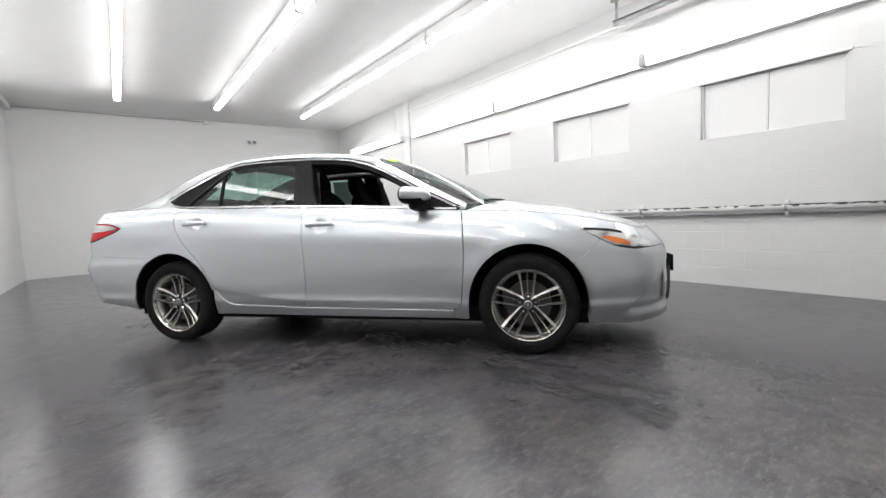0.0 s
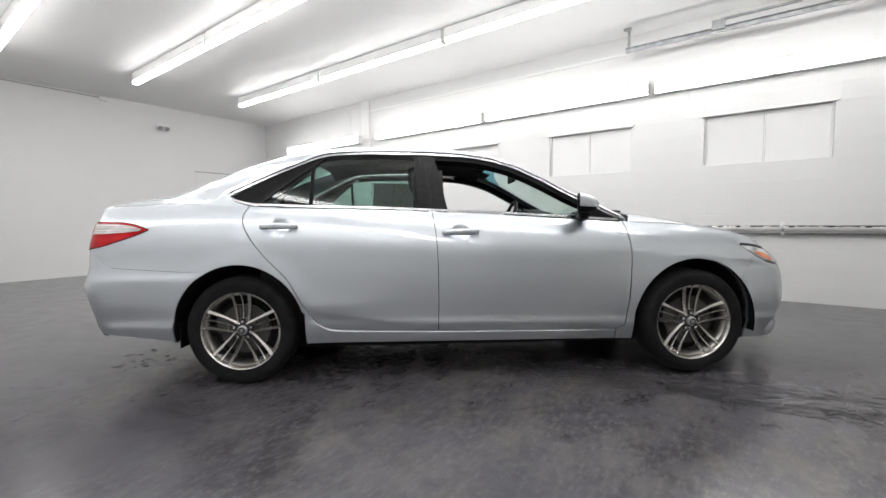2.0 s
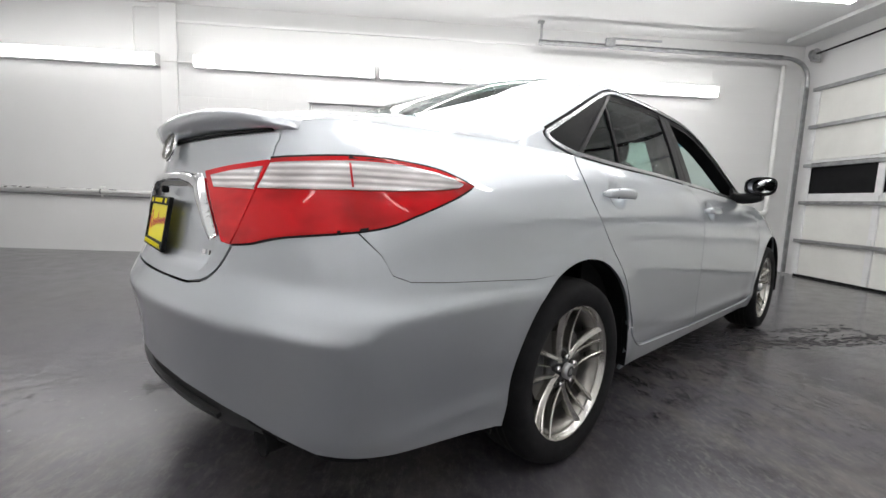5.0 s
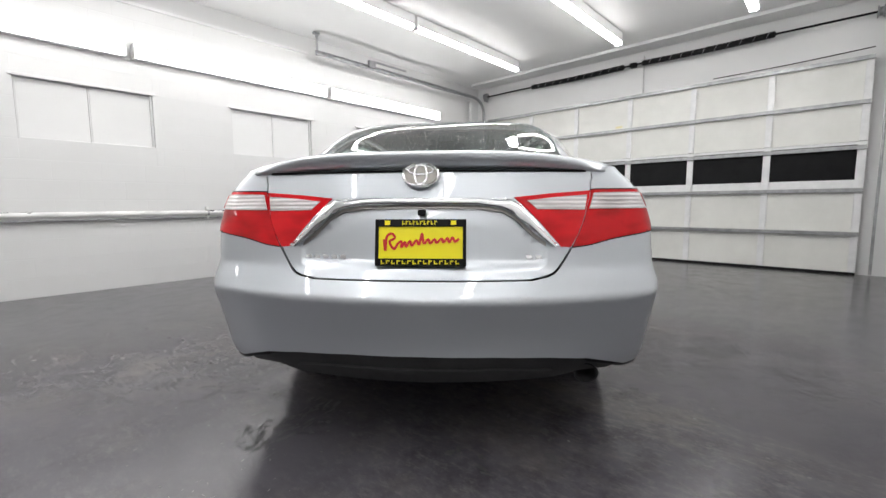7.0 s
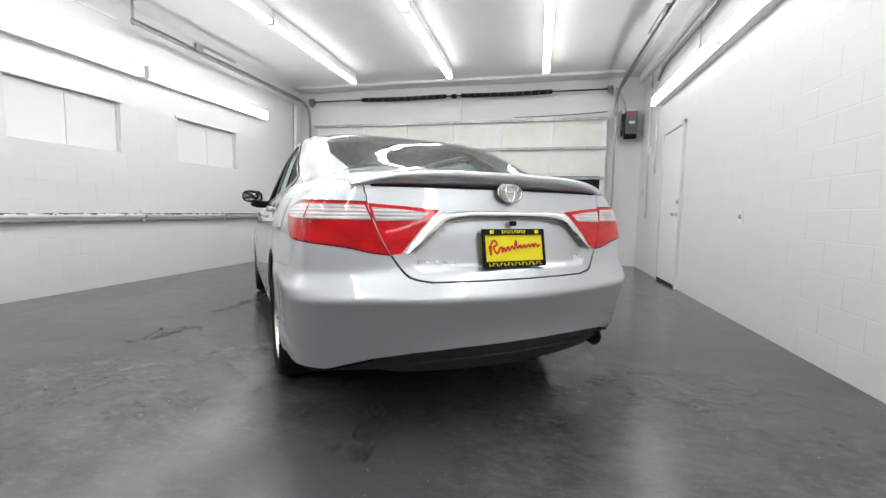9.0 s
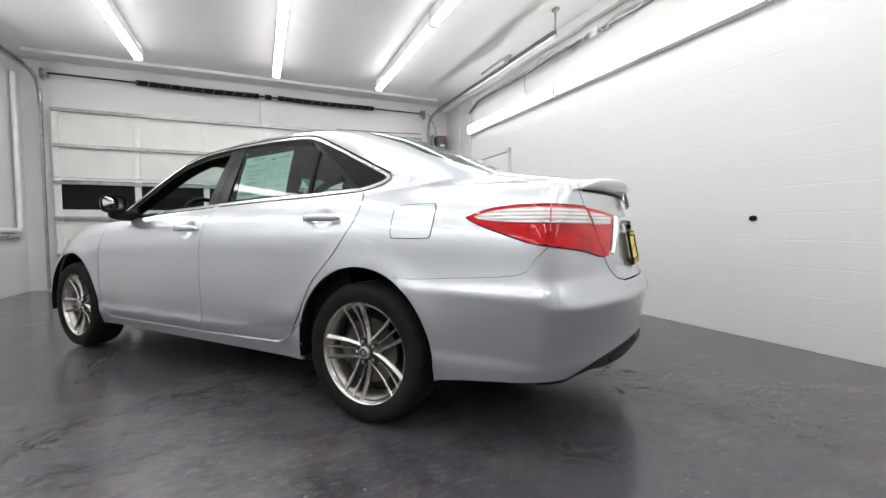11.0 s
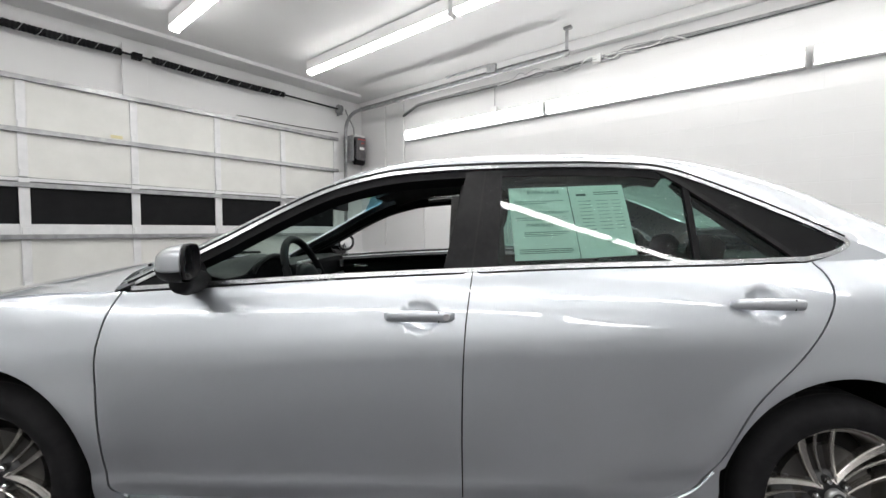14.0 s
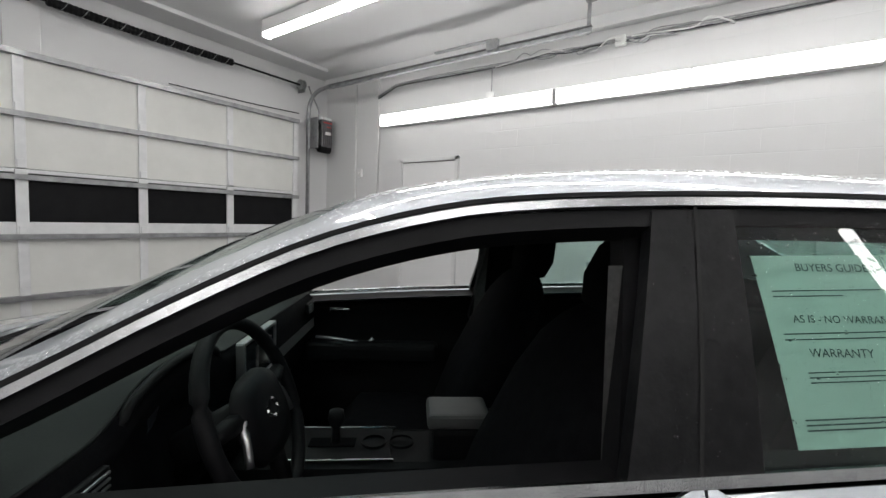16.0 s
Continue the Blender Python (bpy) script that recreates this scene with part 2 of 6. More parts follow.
def tube(points, r, n=10, closed=False):
    """A round tube along points; r may be a number or one per point."""
    pts = [Vector(p) for p in points]
    rings = []
    for i, p in enumerate(pts):
        a = pts[(i - 1) % len(pts)] if closed or i else p
        b = pts[(i + 1) % len(pts)] if closed or i < len(pts) - 1 else p
        d = (b - a).normalized()
        up = Vector((0, 0, 1)) if abs(d.z) < 0.9 else Vector((1, 0, 0))
        u = d.cross(up).normalized()
        v = u.cross(d)
        rr = r[i] if isinstance(r, (list, tuple)) else r
        rings.append([p + u * rr * math.cos(2 * math.pi * k / n) + v * rr * math.sin(2 * math.pi * k / n) for k in range(n)])
    return grid_mesh([[tuple(q) for q in ring] for ring in rings], closed_u=closed, closed_v=True, caps=not closed)


def spline(pts, n=8):
    """Points along a smooth curve through pts (any dimension)."""
    p = np.asarray(pts, float)
    ext = np.vstack([2 * p[0] - p[1], p, 2 * p[-1] - p[-2]])
    out = []
    for i in range(len(p) - 1):
        a, b, c, d = ext[i:i + 4]
        for t in np.linspace(0, 1, n, endpoint=False):
            out.append(0.5 * (2 * b + (c - a) * t + (2 * a - 5 * b + 4 * c - d) * t ** 2 + (3 * b - a - 3 * c + d) * t ** 3))
    out.append(p[-1])
    return [tuple(float(v) for v in q) for q in out]


def curve1(pts):
    """A smooth function of one variable through (x, value) knots."""
    p = np.array(spline(pts, 12))
    return lambda x: np.interp(x, p[:, 0], p[:, 1])


# ---- the room ----
X0, X1, Y0, Y1, ZC = -8.25, 4.66, -3.40, 3.40, 3.42
T = 0.2
WINDOWS = [(-2.66, -1.50), (-0.62, 0.55), (1.39, 2.59)]
WZ0, WZ1 = 1.605, 2.222


def slab(name, lo, hi, mat, label, category="wall"):
    c = [(a + b) / 2 for a, b in zip(lo, hi)]
    s = [b - a for a, b in zip(lo, hi)]
    ob = part(name, box(s, c), mat, None)
    return tagged(ob, label, category, kind="structure")


floor = part("floor", box((X1 - X0 + 2 * T + 0.6, Y1 - Y0 + 2 * T, 0.2), ((X0 + X1) / 2 + 0.3, 0, -0.1)), M_FLOOR, None)
tagged(floor, "dark grey painted concrete floor, scuffed and glossy", "floor", kind="structure")
ceiling = part("ceiling", box((X1 - X0 + 2 * T, Y1 - Y0 + 2 * T, 0.15), ((X0 + X1) / 2, 0, ZC + 0.075)), M_CEIL, None)
tagged(ceiling, "flat white painted garage ceiling", "ceiling", kind="structure")
slab("wall_west", (X0 - T, Y0 - T, 0), (X0, Y1 + T, ZC), M_PLASTER, "plain white painted end wall")


def wall_with_openings(name, y_in, y_out, holes, z0, z1, label):
    """A wall along x, with real openings through it."""
    cuts = sorted(holes)
    pieces, x = [], X0 - T
    for a, b in cuts:
        pieces.append(((x, z0), (a, z1)))
        pieces.append(((a, z0), (b, WZ0)))
        pieces.append(((a, WZ1), (b, z1)))
        x = b
    pieces.append(((x, z0), (X1 + T, z1)))
    bms = [box((b[0] - a[0], abs(y_out - y_in), b[1] - a[1]), ((a[0] + b[0]) / 2, (y_in + y_out) / 2, (a[1] + b[1]) / 2)) for a, b in pieces]
    ob = part(name, join(*bms), M_WALL, None)
    return tagged(ob, label, "wall", kind="structure")


wall_n = wall_with_openings("wall_north", Y1, Y1 + T, WINDOWS, 0, ZC, "white painted concrete block wall with blanked windows")
wall_s = wall_with_openings("wall_south", Y0 - T, Y0, [], 0, ZC, "white painted concrete block wall")

# the wall round the garage door
GD_Y0, GD_Y1, GD_TOP = -2.82, 3.06, 2.74
slab("wall_east_header", (X1, Y0 - T, 2.70), (X1 + T, Y1 + T, ZC), M_PLASTER, "white wall above the garage door")
slab("wall_east_south", (X1, Y0 - T, 0), (X1 + T, GD_Y0 + 0.08, 2.70), M_PLASTER, "white wall beside the garage door")
slab("wall_east_north", (X1, GD_Y1 - 0.08, 0), (X1 + T, Y1 + T, 2.70), M_PLASTER, "white wall beside the garage door")


def blanked_window(n, a, b):
    """A window recess closed by two painted sheets, with a frame and a lintel."""
    w = thing("window_%d" % n, "window painted over in white, in a shallow recess", "window", kind="structure", at=pose((a + b) / 2, Y1, WZ0))
    h, half = WZ1 - WZ0, (b - a) / 2
    for sx in (-1, 1):
        part("pane", box((half - 0.018, 0.012, h - 0.02), (sx * half / 2, 0.062, h / 2), 0.002), M_PLASTER, w)
    part("mullion", box((0.012, 0.010, h), (0, 0.056, h / 2), 0.002), M_PLASTER, w)
    part("lintel", box((2 * half + 0.06, 0.045, 0.03), (0, 0.005, h + 0.005), 0.006), M_PLASTER, w, "thin white metal lintel")
    part("sill", box((2 * half, 0.06, 0.02), (0, 0.03, 0.006), 0.006), M_WALL, w)
    for sx in (-1, 1):
        part("window_frame", box((0.02, 0.03, h), (sx * (half - 0.012), 0.045, h / 2), 0.004), M_WALL, w)


for i, (a, b) in enumerate(WINDOWS):
    blanked_window(i + 1, a, b)


# ---- lamps ----
def lamp_unit(name, length, label, group, glow, wide=0.152):
    """A long wraparound fluorescent light: metal tray, two diffusers and end caps; it hangs with its tray at y = 0."""
    t = thing(name, label, "light", group)
    part("tray", box((length, wide, 0.130), (0, 0, 0.020), 0.005), M_LAMPBODY, t)
    for sx in (-1, 1):
        w = length / 2 - 0.03
        prof = [(wide / 2 * math.cos(a), -0.046 - 0.044 * math.sin(a) ** 0.6) for a in np.linspace(0, math.pi, 13)]
        rows = [[(sx * length / 4 + x, y, z) for y, z in prof] for x in (-w / 2, w / 2)]
        part("diffuser", grid_mesh(rows, closed_v=True, caps=True), glow, t, "glowing white diffuser")
    for x in (-length / 2 + 0.008, 0, length / 2 - 0.008):
        part("end_cap", box((0.016, wide + 0.006, 0.060), (x, 0, -0.064), 0.008), M_LAMPBODY, t)
    return t


L = 2.47
first = lamp_unit("fluorescent_light", L - 0.02, "long white fluorescent strip light, lit", "strip lights", M_LAMP, 0.102)
made = 0
for y in (1.72, -0.05, -1.67):
    for k in range(4):
        m = pose(-6.34 + 2.495 * k + L / 2, y, ZC - 0.090)
        if made == 0:
            first.matrix_basis = m
        else:
            copy_thing(first, m)
        made += 1
wall_first = lamp_unit("fluorescent_light", L - 0.02, "long white fluorescent strip light on the wall, lit", "wall strip lights", M_WALLLAMP)
wall_first.matrix_basis = pose(-7.13 + L / 2, Y1 - 0.058, 2.655, -90, 0, 0)
for k, x in enumerate((-4.20, -1.69, 0.82)):
    copy_thing(wall_first, pose(x + L / 2, Y1 - 0.058, 2.655, -90, 0, 0))
for x in (-6.50, -4.00, -1.51, 0.96):
    copy_thing(wall_first, pose(x + L / 2, Y0 + 0.058, 2.685, 90, 0, 0))


# ---- the car: its surfaces ----
# Car coordinates: x ahead, y to its left, z up; the origin lies on the floor midway between the axles.
AXLE, HUB_Z = 1.388, 0.33
side_top = curve1([(-2.8, 1.05), (-2.42, 1.06), (-2.2, 1.075), (-1.9, 1.088), (-1.65, 1.088), (-1.5, 1.084), (-1.25, 1.073), (-1.0, 1.062), (-0.6, 1.050), (-0.26, 1.034), (0.25, 1.008),
                   (0.95, 0.961), (1.3, 0.943), (1.7, 0.89), (2.0, 0.825), (2.25, 0.745), (2.45, 0.68), (2.8, 0.62)])
width_v = curve1([(-0.25, 0.77), (0.0, 0.843), (0.09, 0.866), (0.16, 0.876), (0.22, 0.874), (0.34, 0.884), (0.48, 0.888), (0.62, 0.888), (0.70, 0.888), (0.76, 0.883), (0.82, 0.870), (0.88, 0.853), (0.95, 0.822), (1.0, 0.790), (1.1, 0.76)])
rear_x = curve1([(0.0, -2.40), (0.2, -2.44), (0.30, -2.482), (0.365, -2.497), (0.41, -2.497), (0.45, -2.499), (0.50, -2.505), (0.56, -2.516), (0.598, -2.524), (0.612, -2.523), (0.630, -2.513), (0.66, -2.497),
                 (0.69, -2.481), (0.72, -2.466), (0.76, -2.454), (0.87, -2.434), (0.96, -2.409), (1.04, -2.388), (1.10, -2.375), (1.3, -2.33)])
rear_taper = curve1([(0.0, -0.01), (0.30, -0.014), (0.42, -0.016), (0.56, -0.018), (0.63, -0.022), (0.648, -0.022), (0.660, -0.018), (0.675, -0.011), (0.70, -0.004), (0.76, 0.005), (0.86, 0.013), (0.96, 0.022), (1.02, 0.045), (1.08, 0.078), (1.3, 0.10)])
tuck = curve1([(0.0, 0.03), (0.30, 0.020), (0.38, 0.014), (0.46, 0.009), (0.54, 0.004), (0.60, 0.0), (0.8, 0.0), (1.3, 0.0)])
rear_bow = curve1([(0.0, 0.37), (0.29, 0.36), (0.36, 0.34), (0.45, 0.31), (0.60, 0.285), (0.70, 0.265), (0.82, 0.24), (1.3, 0.24)])
front_x = curve1([(0.0, 2.33), (0.15, 2.38), (0.2, 2.392), (0.3, 2.405), (0.45, 2.41), (0.58, 2.395), (0.68, 2.35), (0.76, 2.28), (0.85, 2.20), (1.0, 2.1), (1.3, 2.0)])

ridge_z = curve1([(-2.6, 1.01), (-2.0, 1.005), (-1.3, 0.992), (-0.6, 0.962), (-0.1, 0.938), (0.5, 0.908), (1.0, 0.882), (1.5, 0.85), (2.5, 0.8)])
Z_STEP, S_STEP, S_MAX = 0.01, 0.01, 3.6
Z_LEVELS = np.arange(0.08, 1.2001, Z_STEP)
S_LEVELS = np.arange(-S_MAX, S_MAX + 0.001, S_STEP)


def outline(z):
    """The car's half outline in plan at height z, by distance along it from x = 0."""
    t = np.linspace(0, 1, 900)
    rx = rear_x(z) + (0.5 - rear_x(z)) * t ** 2
    phi = (math.pi / 2) * (0.5 - 0.5 * np.cos(np.linspace(0, math.pi, 900)))
    fx = 0.5 + (front_x(z) - 0.5) * np.sin(phi) ** (2.0 / 5.0)
    x = np.concatenate([rx, fx])
    c = np.concatenate([np.ones(900), np.cos(phi)])
    v = (z - 0.22) / (side_top(x) - 0.22)
    e = np.clip((-1.25 - x) / 0.75, 0, 1)
    y = width_v(v) * c * (1 - rear_taper(z) * e * e * (3 - 2 * e))
    e = np.clip((-1.80 - x) / 0.5, 0, 1)
    y = y * (1 - tuck(z) * e * e * (3 - 2 * e))
    tail = np.sqrt(np.maximum(x - rear_x(z), 0) / rear_bow(z)) + 1e-6
    y = np.where(x < 0.5, y * (1 + (y / tail) ** 14) ** (-1 / 14), y)
    for a in (-AXLE, AXLE):
        d = np.hypot(x - a, z - HUB_Z)
        y = y + 0.012 * np.exp(-((np.maximum(d, 0.40) - 0.40) / 0.07) ** 2) * c
    ends = np.clip((x + 2.25) / 0.5, 0, 1) * np.clip((1.45 - x) / 0.4, 0, 1) * np.clip((side_top(x) - z) / 0.03, 0, 1)
    y = y + 0.0022 * np.exp(-np.abs(z - ridge_z(x)) / 0.020) * ends
    s = np.concatenate([[0], np.cumsum(np.hypot(np.diff(x), np.diff(y)))])
    s -= np.interp(0.0, x, s)
    return np.interp(S_LEVELS, s, x), np.interp(S_LEVELS, s, y), s[0], s[-1]


TABLE = [outline(z) for z in Z_LEVELS]
TAB_X = np.array([t[0] for t in TABLE])
TAB_Y = np.array([t[1] for t in TABLE])
END_R = np.array([t[2] for t in TABLE])
END_F = np.array([t[3] for t in TABLE])


def lookup(tab, s, z):
    i = np.clip((np.asarray(z) - Z_LEVELS[0]) / Z_STEP, 0, len(Z_LEVELS) - 1.001)
    j = np.clip((np.asarray(s) + S_MAX) / S_STEP, 0, len(S_LEVELS) - 1.001)
    i0, j0 = i.astype(int), j.astype(int)
    a, b = i - i0, j - j0
    return (tab[i0, j0] * (1 - a) * (1 - b) + tab[i0 + 1, j0] * a * (1 - b) + tab[i0, j0 + 1] * (1 - a) * b + tab[i0 + 1, j0 + 1] * a * b)


def side_surf(s, z):
    s, z = np.asarray(s, float), np.asarray(z, float)
    return np.stack([lookup(TAB_X, s, z), lookup(TAB_Y, s, z), z], -1)


def s_rear(y, z):
    """The distance along the outline, at the tail, where it is y from the middle."""
    i = int(round((z - Z_LEVELS[0]) / Z_STEP))
    ok = S_LEVELS < -1.2
    return float(np.interp(y, TAB_Y[i][ok], np.maximum(S_LEVELS[ok], END_R[i])))


def s_front(y, z):
    i = int(round((z - Z_LEVELS[0]) / Z_STEP))
    ok = S_LEVELS > 1.2
    return float(np.interp(y, TAB_Y[i][ok][::-1], np.minimum(S_LEVELS[ok], END_F[i])[::-1]))


# greenhouse
roof_mid = curve1([(-2.1, 1.115), (-1.9, 1.172), (-1.75, 1.232), (-1.56, 1.316), (-1.37, 1.391), (-1.16, 1.448), (-0.93, 1.476), (-0.55, 1.484), (-0.3, 1.482), (-0.1, 1.467),
                   (0.2, 1.43), (0.35, 1.395), (0.52, 1.33), (0.7, 1.245), (0.88, 1.157), (1.08, 1.053), (1.3, 0.985)])
window_top = curve1([(-2.3, 0.94), (-1.62, 1.05), (-1.54, 1.098), (-1.48, 1.143), (-1.42, 1.172), (-1.353, 1.204), (-1.231, 1.260), (-1.103, 1.318), (-0.971, 1.373), (-0.90, 1.394), (-0.8, 1.405), (-0.6, 1.410), (-0.3, 1.405),
                     (-0.05, 1.391), (0.11, 1.368), (0.28, 1.318), (0.45, 1.237), (0.64, 1.132), (0.83, 1.038), (0.99, 0.962), (1.4, 0.80)])


def green_y(x, z):
    d = np.maximum(z - side_top(x), -0.05)
    return lookup(TAB_Y, x, np.minimum(side_top(x), 1.15)) - 0.006 * np.clip((x + 1.60) / 0.15, 0, 1) - 0.29 * d - 0.22 * d * d


def green_surf(x, z):
    x, z = np.asarray(x, float), np.asarray(z, float)
    return np.stack([x, green_y(x, z), z], -1)


def rail_z(x):
    return np.maximum(side_top(x), window_top(x) + 0.014)


def roof_surf(x, q):
    """q runs across the roof, from -1 to 1 between the rails."""
    x, q = np.asarray(x, float), np.asarray(q, float)
    zb = rail_z(x)
    yb = green_y(x, zb)
    a = np.minimum(np.abs(q), 1.0)
    e = np.clip((-1.15 - x) / 0.45, 0, 1)
    e = e * e * (3 - 2 * e)
    f = np.clip((0.35 - x) / 0.4, 0, 1)
    f = f * f * (3 - 2 * f)
    z = zb + np.maximum(roof_mid(x) - zb, 0.004) * (1 - a ** (2.1 + 2.4 * f + 3.0 * e)) ** (0.92 - 0.30 * f + 0.66 * e)
    return np.stack([x, q * yb, z], -1)


def top_surf(crown, power):
    def f(x, q):
        x, q = np.asarray(x, float), np.asarray(q, float)
        zt = side_top(x)
        yt = lookup(TAB_Y, np.where(x < 0, deck_s(x), hood_s(x)), zt)
        return np.stack([x, q * yt, zt + crown(x) * (1 - np.minimum(np.abs(q), 1) ** power)], -1)
    return f


def edge_table(xs):
    """Distance along the upper edge of the body sides for each x."""
    best = []
    for x in xs:
        z = float(side_top(x))
        i = min(int(round((z - Z_LEVELS[0]) / Z_STEP)), len(Z_LEVELS) - 1)
        half = (S_LEVELS < 0) if x < 0 else (S_LEVELS >= 0)
        best.append(S_LEVELS[half][np.argmin(np.abs(TAB_X[i][half] - x))])
    return np.array(best)


XR = np.linspace(-2.39, -1.2, 80)
XF = np.linspace(0.7, 2.30, 80)
SR, SF = edge_table(XR), edge_table(XF)


def deck_s(x):
    return np.interp(x, XR, SR)


def hood_s(x):
    return np.interp(x, XF, SF)


deck_surf = top_surf(curve1([(-2.6, 0.03), (-2.42, 0.035), (-2.2, 0.055), (-2.0, 0.075), (-1.8, 0.10), (-1.6, 0.11)]), 5.0)
hood_surf = top_surf(curve1([(0.8, 0.09), (1.1, 0.088), (1.5, 0.062), (1.83, 0.052), (2.1, 0.045), (2.3, 0.03), (2.6, 0.02)]), 2.0)


from mathutils.geometry import delaunay_2d_cdt


def panel(name, poly, surf, mat, parent, side=1, du=0.05, dv=0.05, rim=0.012, off=0.0, label=""):
    """A sheet with the given outline, cut to a grid, laid on a surface and given a folded edge. off: metres proud of it, or a function."""
    bm = bmesh.new()
    flat, _, tris, _, _, _ = delaunay_2d_cdt([Vector(p) for p in poly], [], [list(range(len(poly)))], 1, 1e-6)
    us, vs = [p[0] for p in poly], [p[1] for p in poly]
    for attempt in range(6):
        bm.clear()
        made_verts = [bm.verts.new((p.x, p.y, 0)) for p in flat]
        for t in tris:
            bm.faces.new([made_verts[i] for i in t])
        whole = sum(f.calc_area() for f in bm.faces)
        for k, lo, hi, d in ((0, min(us), max(us), du), (1, min(vs), max(vs), dv)):
            n = max(1, int(math.ceil((hi - lo) / d))) + attempt
            for i in range(1, n):
                co, no = [0, 0, 0], [0, 0, 0]
                co[k], no[k] = lo + (hi - lo) * (i + 0.013 * attempt) / n, 1
                bmesh.ops.bisect_plane(bm, geom=bm.verts[:] + bm.edges[:] + bm.faces[:], plane_co=co, plane_no=no, dist=1e-6)
        if abs(sum(f.calc_area() for f in bm.faces) - whole) < 1e-5:
            break
    bm.verts.index_update()
    uv = np.array([v.co[:2] for v in bm.verts])
    U, V, h = uv[:, 0], uv[:, 1], 0.012
    P = surf(U, V)
    N = np.cross(surf(U + h, V) - surf(U - h, V), surf(U, V + h) - surf(U, V - h))
    length = np.linalg.norm(N, axis=1)
    bad = length < 1e-9
    N[bad] = (0, 0, 1)
    N /= np.linalg.norm(N, axis=1)[:, None]
    out = P - np.stack([np.clip(P[:, 0], -1.5, 1.3), 0 * U, 0 * U + 0.6], -1)
    N *= np.where((N * out).sum(1) < 0, -1, 1)[:, None]
    if callable(off):
        def moved(u, v):
            n = np.cross(surf(u + h, v) - surf(u - h, v), surf(u, v + h) - surf(u, v - h))
            n /= np.linalg.norm(n, axis=1)[:, None] + 1e-12
            q = surf(u, v)
            o = q - np.stack([np.clip(q[:, 0], -1.5, 1.3), 0 * u, 0 * u + 0.6], -1)
            n *= np.where((n * o).sum(1) < 0, -1, 1)[:, None]
            return q + n * off(u, v)[:, None]
        f = 0.002
        N2 = np.cross(moved(U + f, V) - moved(U - f, V), moved(U, V + f) - moved(U, V - f))
        N2 /= np.linalg.norm(N2, axis=1)[:, None] + 1e-12
        N = N2 * np.where((N2 * N).sum(1) < 0, -1, 1)[:, None]
        P = moved(U, V)
    else:
        P = P + N * off
    if side < 0:
        P[:, 1] *= -1
        N[:, 1] *= -1
    verts, norms, faces = [tuple(p) for p in P], [tuple(n) for n in N], []
    for f in bm.faces:
        ids = [v.index for v in f.verts]
        ring = P[ids]
        fn = np.cross(ring, np.roll(ring, -1, 0)).sum(0)
        faces.append(ids if fn @ N[ids].mean(0) > 0 else ids[::-1])
    if rim:
        for e in bm.edges:
            if len(e.link_faces) == 1:
                i, j = e.verts[0].index, e.verts[1].index
                ctr = P[[v.index for v in e.link_faces[0].verts]].mean(0)
                o = np.cross(P[j] - P[i], N[i])
                o = o / (np.linalg.norm(o) + 1e-9)
                if o @ (ctr - P[i]) > 0:
                    o = -o
                k = len(verts)
                verts += [tuple(P[i]), tuple(P[j]), tuple(P[j] - N[j] * rim), tuple(P[i] - N[i] * rim)]
                norms += [tuple(o)] * 4
                q = [k, k + 1, k + 2, k + 3]
                fn = np.cross(P[j] - P[i], -N[i])
                faces.append(q if fn @ o > 0 else q[::-1])
    bm.free()
    me = bpy.data.meshes.new(name)
    me.from_pydata(verts, [], [list(f) for f in faces])
    me.materials.append(mat)
    me.update()
    for p in me.polygons:
        p.use_smooth = True
    me.normals_split_custom_set_from_vertices(norms)
    ob = new(name, me)
    ob.parent = parent
    if label:
        ob["label"] = label
    return ob


def strip(line, width, shift=0.0):
    """A closed outline round a ribbon of the given width along a line in the plane."""
    p = np.asarray(line, float)
    d = np.gradient(p, axis=0)
    d /= np.linalg.norm(d, axis=1)[:, None] + 1e-9
    n = np.stack([-d[:, 1], d[:, 0]], -1)
    a, b = p + n * (shift + width / 2), p + n * (shift - width / 2)
    return [tuple(q) for q in a] + [tuple(q) for q in b[::-1]]


def along(f, x0, x1, n, dz=0.0):
    return [(float(x), float(f(x)) + dz) for x in np.linspace(x0, x1, n)]


# ---- the car: its parts ----
CAR_TURN = 38.4
car = thing("sedan_car", "silver metallic four-door sedan, wet with drops, front windows down", "car", at=pose(0, 0, 0, 0, 0, CAR_TURN))

G = 0.0022
ARCH_X, ARCH_Z = 0.384, 0.400


def arch(cx, a0, a1, n=20):
    """Points of a wheel arch's lip, from one angle to another."""
    return [(cx + ARCH_X * math.cos(radians(a)), HUB_Z + ARCH_Z * math.sin(radians(a))) for a in np.linspace(a0, a1, n)]


F_DOOR_FRONT = spline([(0.962, 0.962), (0.976, 0.86), (0.982, 0.74), (0.978, 0.6), (0.968, 0.48), (0.955, 0.37), (0.943, 0.325), (0.905, 0.298)], 5)
DOOR_SPLIT = spline([(-0.236, 1.042), (-0.214, 0.9), (-0.204, 0.756), (-0.201, 0.54), (-0.205, 0.308)], 5)
R_DOOR_REAR = spline([(-1.335, 1.078), (-1.357, 1.04), (-1.36, 0.99), (-1.332, 0.918), (-1.24, 0.79), (-1.10, 0.64), (-1.012, 0.48), (-0.94, 0.388), (-0.87, 0.337), (-0.80, 0.325)], 5)


def shifted(line, dx):
    return [(x + dx, z) for x, z in line]


